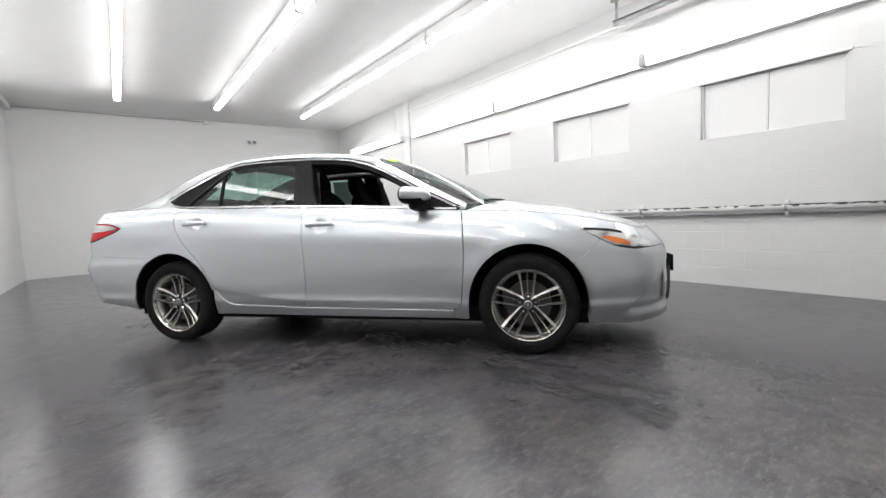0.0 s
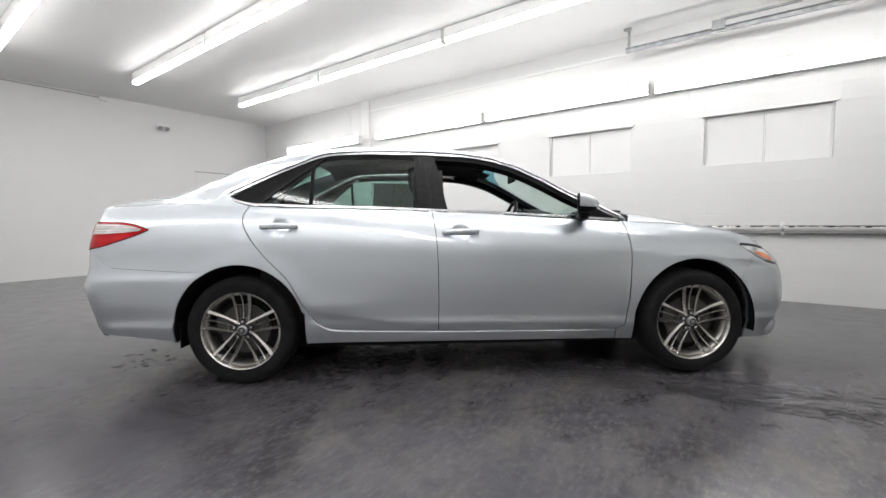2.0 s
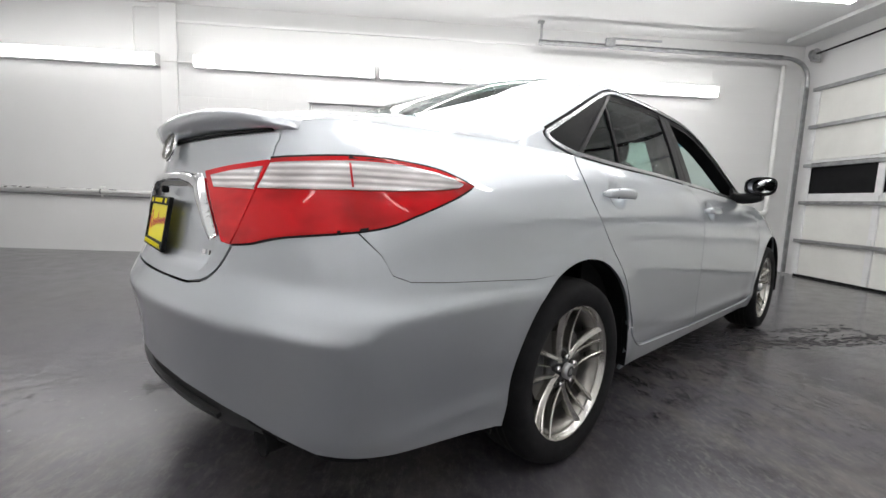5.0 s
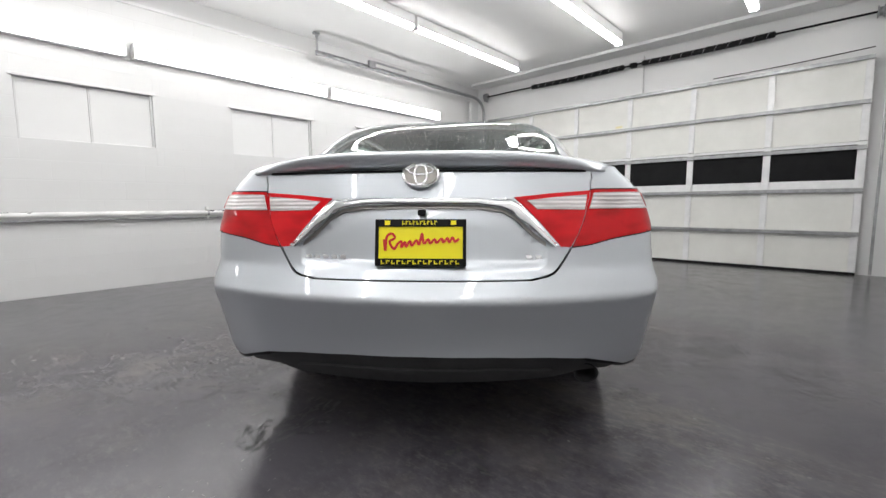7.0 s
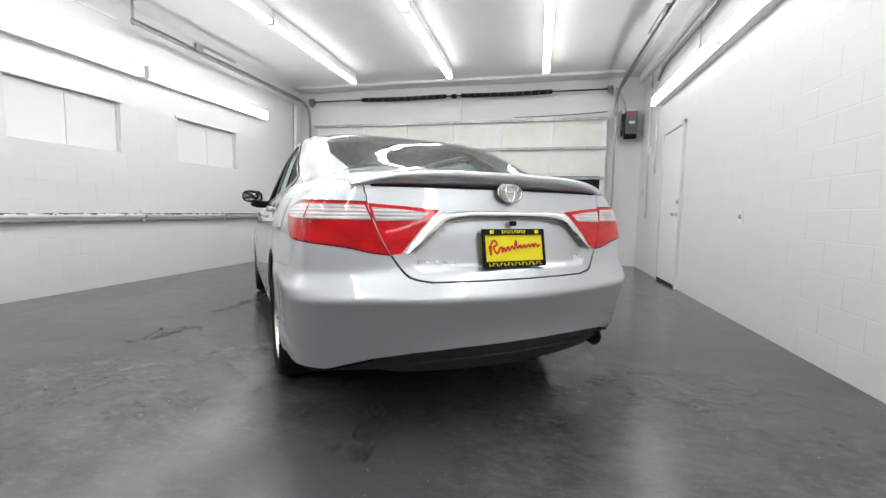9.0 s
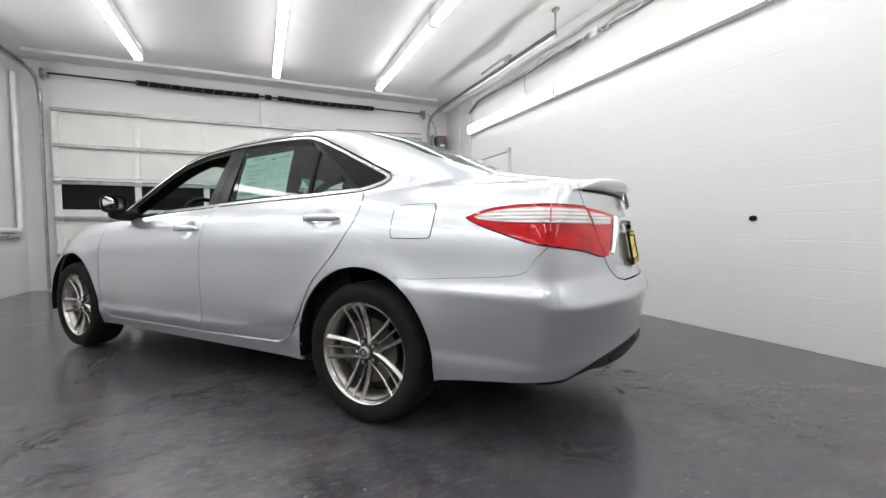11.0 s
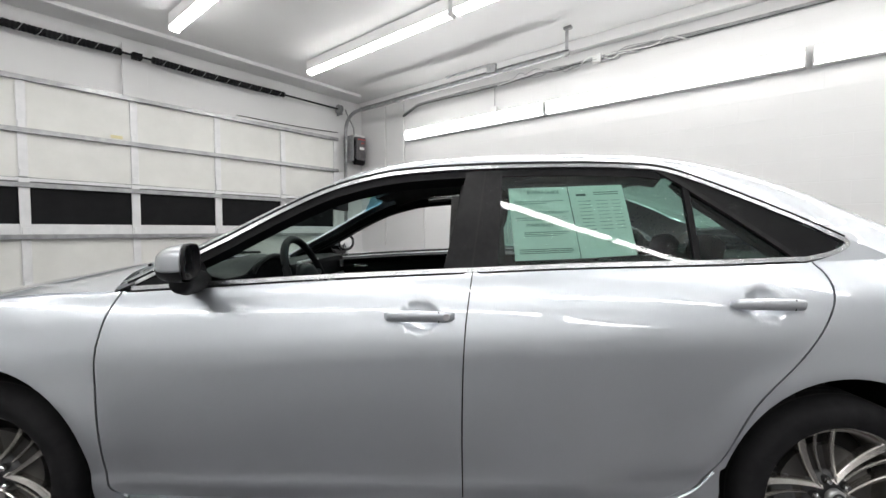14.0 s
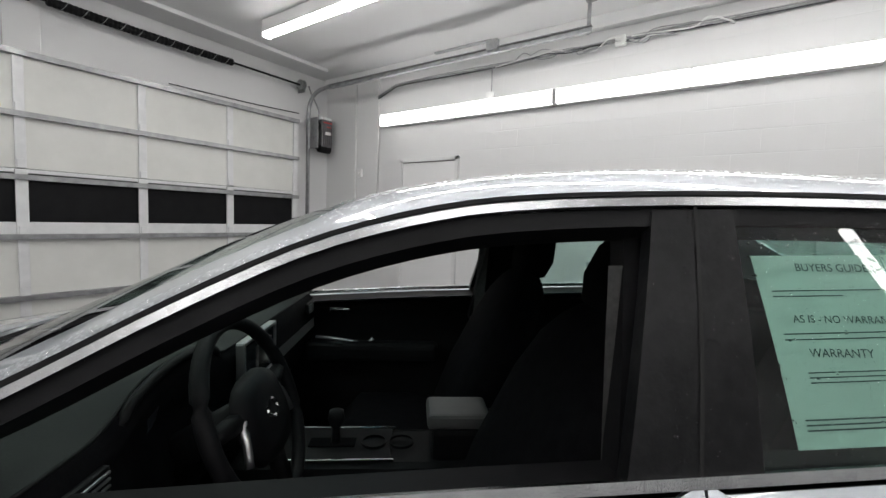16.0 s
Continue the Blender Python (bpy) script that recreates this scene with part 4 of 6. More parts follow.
# wheels
def wheel(at):
    w = thing("wheel", "", "")
    w.matrix_basis = at
    w.parent = car
    R = 0.326
    prof = [(0.236, -0.10), (0.25, -0.108), (0.285, -0.112), (0.306, -0.105), (0.318, -0.085), (R, -0.06), (R, 0.06), (0.318, 0.085), (0.306, 0.105), (0.285, 0.112), (0.25, 0.108), (0.236, 0.10)]
    tyre = part("tyre", lathe(prof, 64), M_RUBBER, w, "black rubber tyre", smooth=True)
    for y in (-0.045, -0.015, 0.015, 0.045):
        part("groove", lathe([(R - 0.006, y - 0.004), (R + 0.0006, y - 0.004), (R + 0.0006, y + 0.004), (R - 0.006, y + 0.004)], 64), M_SHADOWGAP, tyre)
    part("rim", lathe([(0.226, 0.070), (0.232, 0.082), (0.238, 0.088), (0.242, 0.096), (0.238, 0.099), (0.233, 0.096), (0.229, 0.086), (0.220, 0.068)], 64), M_ALLOY, w,
         "machined silver alloy rim", smooth=True)
    part("barrel", lathe([(0.236, -0.095), (0.222, -0.08), (0.219, 0.03), (0.222, 0.078), (0.214, 0.074), (0.206, 0.03), (0.205, -0.09)], 48), M_BARREL, w, "grey alloy barrel", smooth=True)
    part("brake_disc", lathe([(0.0, 0.015), (0.15, 0.015), (0.15, 0.035), (0.0, 0.035)], 40), M_DISC, w, smooth=False)
    part("caliper", box((0.07, 0.06, 0.12), (0.13, 0.015, 0.03), 0.012), M_ALLOYDARK, w)
    part("barrel_back", lathe([(0.0, -0.02), (0.21, -0.02)], 32), M_SHADOWGAP, w)
    part("hub", lathe([(0.0, 0.060), (0.04, 0.059), (0.060, 0.056), (0.070, 0.048), (0.074, 0.03)], 32), M_ALLOYDARK, w, "silver alloy hub", smooth=True)
    part("centre_cap", lathe([(0.0, 0.088), (0.024, 0.088), (0.028, 0.084), (0.028, 0.07)], 24), M_SATIN, w, smooth=True)
    part("cap_emblem", lathe([(0.012, 0.089), (0.020, 0.089), (0.020, 0.090), (0.012, 0.090)], 20), M_ALLOYDARK, w)
    for i in range(5):
        for d in (-1, 0, 1):
            a = radians(90 + 72 * i)
            ca, sa = math.cos(a), math.sin(a)
            rows = []
            for t in np.linspace(0, 1, 9):
                r = (0.066 if d == 0 else 0.030) + (0.170 if d == 0 else 0.205) * t
                wd = 0.0038 + 0.0026 * t if d == 0 else 0.0072 + 0.0048 * t ** 1.6
                yy = 0.066 + 0.024 * t ** 1.5 - 0.012 * math.sin(math.pi * t) - (0.012 * (1 - t) + 0.003 if d == 0 else 0.0)
                sk = -d * (0.0285 + 0.0265 * t)
                # the machined face leans towards the gap inside its pair
                lean = 0.003 * d
                q = [(-wd, yy - 0.034), (-wd, yy - 0.004 + lean), (-wd + 0.0025, yy + lean), (wd - 0.0025, yy - lean), (wd, yy - 0.004 - lean), (wd, yy - 0.034)]
                rows.append([(r * ca - (u - sk) * sa, y, r * sa + (u - sk) * ca) for u, y in q])
            part("spoke", grid_mesh(rows, closed_v=True, caps=True), M_ALLOY, w)
        a = radians(90 + 72 * i)
        at_nut = Matrix.Translation((0.052 * math.cos(a), 0, 0.052 * math.sin(a)))
        part("nut_pocket", lathe([(0.0, 0.0605), (0.0135, 0.0605), (0.0135, 0.050)], 16, at_nut), M_SHADOWGAP, w)
        part("wheel_nut", lathe([(0.0, 0.078), (0.007, 0.078), (0.010, 0.073), (0.010, 0.05)], 6, at_nut), M_CHROME, w)
    return w


w0 = wheel(pose(-AXLE, 0.776, HUB_Z) @ Matrix.Rotation(radians(18), 4, "Y"))
for x, y, turn, spin in ((AXLE, 0.776, 0, 24), (-AXLE, -0.776, 180, 0), (AXLE, -0.776, 180, 0)):
    c = copy_thing(w0, pose(x, y, HUB_Z, 0, 0, turn) @ Matrix.Rotation(radians(spin), 4, "Y"))

# underside
part("underbody", box((3.58, 1.42, 0.14), (0.07, 0, 0.240), 0.03), M_BLACK, car, "black underbody")


# ---- garage door and its gear ----
XD = 4.57
gdoor = thing("garage_door", "closed off-white sectional garage door with black windows", "garage door", kind="structure", at=pose(XD, 0, 0))
STILES = [-2.79, -1.80, -0.85, 0.09, 1.04, 1.99, 3.03]
JOINTS = [0.03, 0.545, 1.10, 1.69, 2.18, 2.725]
ya, yb = STILES[0], STILES[-1]
for i, (a, b) in enumerate(zip(JOINTS, JOINTS[1:])):
    if i != 2:
        part("section_panel", box((0.03, yb - ya, b - a - 0.006), (0.02, (ya + yb) / 2, (a + b) / 2), 0.003), M_DOORWHITE, gdoor)
    else:
        part("window_rail", box((0.034, yb - ya, 0.115), (0.02, (ya + yb) / 2, a + 0.0585), 0.004), M_STILE, gdoor)
        part("window_rail", box((0.034, yb - ya, 0.035), (0.02, (ya + yb) / 2, b - 0.0185), 0.004), M_STILE, gdoor)
        for p, q in zip(STILES, STILES[1:]):
            part("pane", box((0.008, q - p - 0.09, 0.44), (0.024, (p + q) / 2, 1.435), 0.001), M_DARKPANE, gdoor, "black window pane")
    for y in STILES:
        w = 0.075 if i != 2 else 0.085
        part("stile", box((0.022, w, b - a - 0.01), (-0.006, min(max(y, ya + w / 2), yb - w / 2), (a + b) / 2), 0.004), M_STILE, gdoor)
for z in (0.53, 1.085, 1.615, 2.165, 2.69):
    strut = join(box((0.05, yb - ya, 0.004), (-0.028, (ya + yb) / 2, z + 0.022)), box((0.05, yb - ya, 0.004), (-0.028, (ya + yb) / 2, z - 0.022)), box((0.004, yb - ya, 0.044), (-0.052, (ya + yb) / 2, z)))
    part("strut", strut, M_STEEL, gdoor, "galvanised strut")
for z in JOINTS[1:-1]:
    for y in STILES[1:-1]:
        part("hinge", box((0.018, 0.06, 0.075), (-0.026, y, z + 0.045), 0.005), M_STILE, gdoor)
part("bottom_seal", box((0.03, yb - ya, 0.035), (0.02, (ya + yb) / 2, 0.016), 0.006), M_BLACK, gdoor)
part("yellow_sticker", box((0.002, 0.11, 0.035), (-0.02, 0.26, 2.225)), M_STICKER, gdoor)

# torsion bar over the door
tor = thing("torsion_spring_bar", "black torsion springs on a steel bar above the garage door", "door spring", at=pose(4.50, 0, 3.19))
part("bar", tube([(0, -2.86, 0), (0, 3.1, 0)], 0.013, 10), M_BLACK, tor, smooth=True)


def spring(y0, y1):
    n = 90
    rows = []
    for i in range(n + 1):
        r = 0.043 if i % 2 else 0.037
        y = y0 + (y1 - y0) * i / n
        sag = -0.012 * math.sin(math.pi * i / n)
        rows.append([(r * math.cos(a), y, r * math.sin(a) + sag) for a in np.linspace(0, 2 * math.pi, 14, endpoint=False)])
    return grid_mesh(rows, closed_v=True, caps=True)


part("spring", spring(-1.80, -0.10), M_BLACK, tor, "black coil spring")
part("spring", spring(0.20, 1.95), M_BLACK, tor, "black coil spring")
for y0, y1 in ((-1.80, -0.10), (0.20, 1.95)):
    turns = (y1 - y0) / 0.15
    spiral = [(0.0445 * math.cos(a), y0 + (y1 - y0) * a / (turns * 2 * math.pi), 0.0445 * math.sin(a) - 0.012 * math.sin(math.pi * a / (turns * 2 * math.pi))) for a in np.linspace(0, turns * 2 * math.pi, int(turns * 16))]
    part("spring_mark", tube(spiral, 0.0035, 5), M_STEEL, tor, "pale line round the spring", smooth=True)
part("centre_bracket", box((0.09, 0.10, 0.07), (0.02, 0.05, 0), 0.01), M_BLACK, tor)
for y in (-2.80, 3.06):
    part("cable_drum", lathe([(0.0, -0.035), (0.07, -0.035), (0.075, -0.025), (0.05, -0.015), (0.05, 0.015), (0.075, 0.025), (0.07, 0.035), (0.0, 0.035)], 24, Matrix.Translation((0, y, 0))), M_STEEL, tor, smooth=False)
    part("bearing_plate", box((0.16, 0.008, 0.14), (0.07, y + math.copysign(0.055, y), -0.01), 0.003), M_STEEL, tor)
backing = part("spring_backing_board", box((0.045, 0.25, 0.62), (X1 - 0.0225, 0.045, 3.03), 0.004), M_PLASTER, None)
tagged(backing, "white painted board behind the spring bracket", "board")
cable = part("slack_cable", tube(spline([(4.53, -2.78, 2.80), (4.53, -2.0, 2.765), (4.53, -1.1, 2.75)], 6), 0.007, 6), M_BLACK, None)
tagged(cable, "black cable along the door's top edge", "cable")


def track(name, y, s, label):
    """The door's track: upright, bend and level run with its hanger."""
    t = thing(name, label, "door track", "door tracks", at=pose(0, y, 0))
    part("upright", box((0.055, 0.03, 2.7), (4.50, 0, 1.38), 0.006), M_STEEL, t)
    bend = [(4.50, 0, 2.72), (4.48, 0, 2.92), (4.40, 0, 3.05), (4.25, 0, 3.12), (4.05, 0, 3.14)]
    part("bend", tube(spline(bend, 5), 0.028, 8), M_STEEL, t, smooth=True)
    part("level_run", join(box((3.56, 0.006, 0.055), (2.29, s * 0.02, 3.135)), box((3.56, 0.04, 0.006), (2.29, 0, 3.162)), box((3.56, 0.04, 0.006), (2.29, 0, 3.108))), M_STEEL, t)
    part("hanger", box((0.035, 0.006, ZC - 3.10), (0.545, s * 0.028, (ZC + 3.10) / 2), 0.001), M_STEEL, t)
    part("hanger_plate", box((0.09, 0.05, 0.03), (0.53, s * 0.02, ZC - 0.015), 0.004), M_STEEL, t)
    part("stub_rail", box((0.72, 0.035, 0.022), (1.90, 0, 3.245), 0.004), M_STEEL, t)
    part("stub_clip", box((0.13, 0.05, 0.11), (1.52, 0, 3.19), 0.006), M_STEEL, t)
    return t


track("door_track", 3.12, 1, "galvanised steel garage door track along the ceiling")
track("door_track", -2.92, -1, "galvanised steel garage door track along the ceiling")

# opener
op = thing("door_opener", "dark grey wall-mounted door opener beside the garage door", "door opener", at=pose(4.47, -3.10, 2.30))
part("housing", box((0.17, 0.20, 0.40), (-0.01, -0.07, 0.27), 0.022, 3), M_GREYBOX, op, "grey ribbed housing")
for i in range(5):
    part("rib", box((0.012, 0.008, 0.26), (-0.098, -0.07 + 0.036 * (i - 2), 0.23), 0.003), M_GREYBOX, op)
part("cap", box((0.15, 0.18, 0.05), (0.0, -0.07, 0.485), 0.015), M_LAMPBODY, op, "pale top cap")
part("warning_label", box((0.004, 0.10, 0.045), (-0.106, -0.07, 0.27)), M_PAPER, op)
part("red_strip", box((0.004, 0.15, 0.014), (-0.098, -0.07, 0.425)), M_REDINK, op)
part("red_strip", box((0.004, 0.07, 0.010), (-0.098, -0.09, 0.365)), M_REDINK, op)
part("motor", lathe([(0.0, -0.1), (0.05, -0.1), (0.06, -0.09), (0.06, 0.09), (0.05, 0.1), (0.0, 0.1)], 20, Matrix.Translation((-0.03, -0.06, 0.05))), M_BLACK, op, smooth=True)
part("sprocket", lathe([(0.0, -0.012), (0.075, -0.012), (0.082, 0.0), (0.075, 0.012), (0.0, 0.012)], 20, Matrix.Translation((-0.03, 0.075, 0.36))), M_BLACK, op)
part("sprocket", lathe([(0.0, -0.012), (0.05, -0.012), (0.056, 0.0), (0.05, 0.012), (0.0, 0.012)], 18, Matrix.Translation((-0.03, 0.085, 0.10))), M_BLACK, op)
part("chain", tube([(-0.03 + 0.078 * math.cos(a), 0.08, 0.23 + 0.19 * math.sin(a)) for a in np.linspace(0, 2 * math.pi, 28, endpoint=False)], 0.009, 6, closed=True), M_BLACK, op, "black drive chain")
part("bracket", box((0.26, 0.012, 0.44), (0.02, 0.115, 0.26), 0.006), M_STEEL, op)
part("bracket", box((0.03, 0.26, 0.03), (0.06, -0.06, 0.40), 0.004), M_STEEL, op)
part("bracket", box((0.03, 0.30, 0.03), (0.06, -0.08, 0.14), 0.004), M_STEEL, op)
part("lead", tube(spline([(0.0, 0.02, 0.46), (-0.02, 0.05, 0.62), (0.03, 0.12, 0.80), (0.0, 0.2, 0.90)], 6), 0.012, 8), M_STEEL, op, smooth=True)

# pipes along the walls
pipe = thing("wall_pipe", "white pipe with flaking paint along the block wall", "pipe", at=pose(0, 3.33, 0.845))
part("pipe_run", tube([(-8.2, 0, 0), (4.28, 0, 0)], 0.030, 14), M_PIPE, pipe, smooth=True)
part("conduit", tube([(-8.2, 0.02, -0.062), (4.30, 0.02, -0.062)], 0.012, 10), M_STEEL, pipe, "thin grey conduit", smooth=True)
for x in (-7.5, -5.5, -3.4, -1.0, 0.75, 2.19, 3.9):
    part("pipe_clip", box((0.03, 0.06, 0.15), (x, 0.035, -0.005), 0.006), M_PIPE, pipe)
    part("clip_ring", lathe([(0.033, -0.012), (0.037, -0.012), (0.037, 0.012), (0.033, 0.012)], 16, Matrix.Translation((x, 0, 0)) @ Matrix.Rotation(radians(90), 4, "Z")), M_STEEL, pipe)
rng = random.Random(5)
flake = bmesh.new()
for i in range(520):
    x = rng.uniform(-1.0, 4.1) if i % 4 else rng.uniform(-8, 4.1)
    a = rng.uniform(0.6, 2.2)
    l, h = rng.uniform(0.012, 0.07), rng.uniform(0.15, 0.45)
    ring = []
    for t in np.linspace(0, 2 * math.pi, 9, endpoint=False):
        k = rng.uniform(0.6, 1.1)
        b = a + h * k * math.sin(t)
        ring.append(flake.verts.new((x + l * k * math.cos(t), -0.0312 * math.cos(b), 0.0312 * math.sin(b))))
    flake.faces.new(ring)
tagged(part("paint_flakes", flake, M_STAIN, pipe, "dark bare patches where paint has flaked"), kind="stuff")
drop = thing("drain_pipe", "white painted pipe turning down the wall", "pipe", at=pose(0, 3.33, 0))
part("pipe_run", tube(spline([(3.75, 0, 0.905), (4.18, 0, 0.905), (4.27, 0, 0.93), (4.29, 0, 1.02), (4.29, 0, 1.8), (4.29, 0, 3.1)], 6), 0.032, 12), M_PIPE, drop, smooth=True)
post = part("pilaster", box((0.22, 0.035, ZC), (-4.56, Y1 - 0.0175, ZC / 2), 0.004), M_PLASTER, None)
tagged(post, "shallow white wall pier", "pier", kind="structure")
con = thing("lamp_conduit", "thin white conduit feeding the wall lamps", "conduit", at=pose(0, Y1 - 0.018, 0))
part("riser", tube(spline([(-5.02, 0, 2.65), (-5.02, 0, 3.28), (-5.0, 0, 3.34), (-4.94, 0, 3.36), (-4.7, 0, 3.36)], 6), 0.010, 8), M_PIPE, con, smooth=True)
part("link", tube([(-4.66, -0.02, 2.655), (-4.2, -0.02, 2.655)], 0.008, 8), M_PIPE, con)
ledge = part("ceiling_trim_north", box((4.98, 0.03, 0.035), (-1.96, Y1 - 0.015, 3.19), 0.006), M_PLASTER, None)
tagged(ledge, "white cable trunking below the ceiling", "trim", kind="structure")
cove = part("ceiling_trim_east", box((0.09, 6.2, 0.05), (4.22, 0.1, ZC - 0.025), 0.01), M_PLASTER, None)
tagged(cove, "white trim across the ceiling before the door", "trim", kind="structure")
soffit = part("ceiling_trim_south", box((12.8, 0.10, 0.12), ((X0 + X1) / 2, Y0 + 0.05, ZC - 0.06), 0.01), M_PLASTER, None)
tagged(soffit, "white boxed trim along the ceiling edge", "trim", kind="structure")
cb = thing("cable_run", "grey cables clipped along the wall above the lamps", "cable", at=pose(0, Y0 + 0.03, 0))
for i in range(3):
    pts = [(x, 0.008 * i, 3.145 + 0.012 * i + 0.014 * math.sin(2.3 * x + i) * math.exp(-((x - 1.0) / 1.6) ** 2) - (0.12 if x > 3.2 else 0) * (x - 3.2) * 3) for x in np.linspace(3.55, -6.0, 60)]
    part("cable", tube(pts, 0.008, 6), M_STEEL if i else M_ALLOYDARK, cb, smooth=True)
part("junction_box", box((0.10, 0.05, 0.10), (0.35, 0.02, 3.15), 0.01), M_PIPE, cb)
rt = random.Random(21)
for i in range(9):
    x0 = rt.uniform(-0.9, 1.2)
    loop = [(x0 + 0.16 * n + rt.gauss(0, 0.03), rt.uniform(0.005, 0.05), 3.15 + rt.gauss(0, 0.028)) for n in range(6)]
    part("loose_lead", tube(spline(loop, 6), rt.choice((0.005, 0.007)), 6), rt.choice((M_STEEL, M_ALLOYDARK, M_PIPE)), cb, smooth=True)
part("drop_conduit", tube([(1.75, 0.02, 3.15), (1.75, 0.02, 2.80)], 0.008, 8), M_STEEL, cb)
part("drop_box", box((0.09, 0.06, 0.10), (1.75, 0.04, 2.80), 0.01), M_PIPE, cb)
for x in (3.55, 4.0):
    c = part("wall_conduit", tube([(x, Y0 + 0.02, 0.9 if x > 3.8 else 1.6), (x, Y0 + 0.02, 3.28)], 0.012, 8), M_PIPE, None, smooth=True)
    tagged(c, "thin white conduit up the block wall", "conduit", "wall conduits")

# door in the block wall
sd = thing("door_1", "closed white flush door in the block wall", "door", kind="structure", at=pose(2.66, Y0, 0))
part("door_leaf", box((0.84, 0.03, 2.06), (0, 0.004, 1.07), 0.003), M_PLASTER, sd)
part("door_frame", join(box((0.05, 0.045, 2.16), (-0.447, 0.012, 1.08), 0.004), box((0.05, 0.045, 2.16), (0.447, 0.012, 1.08), 0.004), box((0.944, 0.045, 0.05), (0, 0.012, 2.135), 0.004)), M_WALL, sd)
part("door_gap", box((0.85, 0.02, 0.03), (0, 0.012, 0.024)), M_BLACK, sd)
part("door_head_gap", box((0.83, 0.004, 0.012), (0, 0.02, 2.106)), M_ALLOYDARK, sd)
part("door_knob", lathe([(0.0, 0.075), (0.018, 0.073), (0.026, 0.06), (0.024, 0.045), (0.010, 0.036), (0.010, 0.012), (0.028, 0.01), (0.028, 0.0)], 20, Matrix.Translation((-0.34, 0.018, 0.97))), M_SATIN, sd, "round metal knob", smooth=True)
part("lock", lathe([(0.0, 0.02), (0.02, 0.018), (0.026, 0.008), (0.026, 0.0)], 20, Matrix.Translation((-0.34, 0.018, 1.13))), M_SATIN, sd, smooth=True)
for x, z in ((3.9, 2.0), (4.35, 1.33)):
    b = thing("switch_box", "small white switch box on the wall", "switch", "switch boxes", at=pose(x, Y0, z))
    part("case", box((0.08, 0.045, 0.12), (0, 0.022, 0), 0.008), M_PIPE, b)
    part("toggle", box((0.014, 0.02, 0.03), (0, 0.05, 0), 0.004), M_LAMPBODY, b)
ho = thing("wall_outlet", "small round grey outlet on the block wall", "outlet", at=pose(0.55, Y0, 0.95))
part("plate", box((0.075, 0.012, 0.115), (0, 0.006, 0), 0.004), M_PIPE, ho)
part("socket", lathe([(0.0, 0.02), (0.02, 0.02), (0.024, 0.012), (0.024, 0.0)], 16), M_STEEL, ho)
h2 = thing("wall_stub", "short dark pipe stub in the block wall", "pipe stub", at=pose(-1.40, Y0, 0.97))
part("stub", lathe([(0.0, 0.012), (0.016, 0.012), (0.016, 0.03), (0.022, 0.03), (0.024, 0.0)], 16), M_BLACK, h2)

# end wall
hatch = thing("wall_hatch", "flush white access door in the end wall", "hatch", at=pose(X0, 2.12, 0))
part("leaf", box((0.012, 0.94, 2.10), (0.006, 0, 1.06), 0.003), M_PLASTER, hatch)
part("head_gap", box((0.004, 0.95, 0.012), (0.0135, 0, 2.118)), M_ALLOYDARK, hatch)
part("side_gap", box((0.004, 0.008, 2.1), (0.0135, 0.474, 1.06)), M_STEEL, hatch)
em = thing("emergency_light", "small white twin-lamp emergency light high on the wall", "emergency light", at=pose(X0, 1.03, 3.0))
part("case", box((0.05, 0.22, 0.10), (0.025, 0, 0), 0.012), M_LAMPBODY, em)
for y in (-0.06, 0.06):
    part("lamp_head", lathe([(0.0, 0.05), (0.04, 0.045), (0.045, 0.03), (0.02, -0.02), (0.0, -0.02)], 16, Matrix.Translation((0.07, y, -0.045)) @ Matrix.Rotation(radians(-90), 4, "Z")), M_STEEL, em, smooth=True)
sm = thing("ceiling_sensor", "small white sensor under the ceiling", "sensor", at=pose(X0, 0.04, 3.35))
part("case", box((0.08, 0.12, 0.06), (0.04, 0, 0), 0.015), M_LAMPBODY, sm)
wire = part("wall_wire", tube([(X0 + 0.01, -3.3, 3.39), (X0 + 0.01, 0.0, 3.38)], 0.008, 6), M_STEEL, None)
tagged(wire, "thin grey wire along the ceiling edge", "wire")
board = part("white_board", box((0.66, 0.02, 0.66), (-7.78, 3.26, 0.335), 0.004, turn=Matrix.Rotation(radians(5), 4, "X")), M_LAMPBODY, None)
tagged(board, "square white board leaning against the wall", "board")


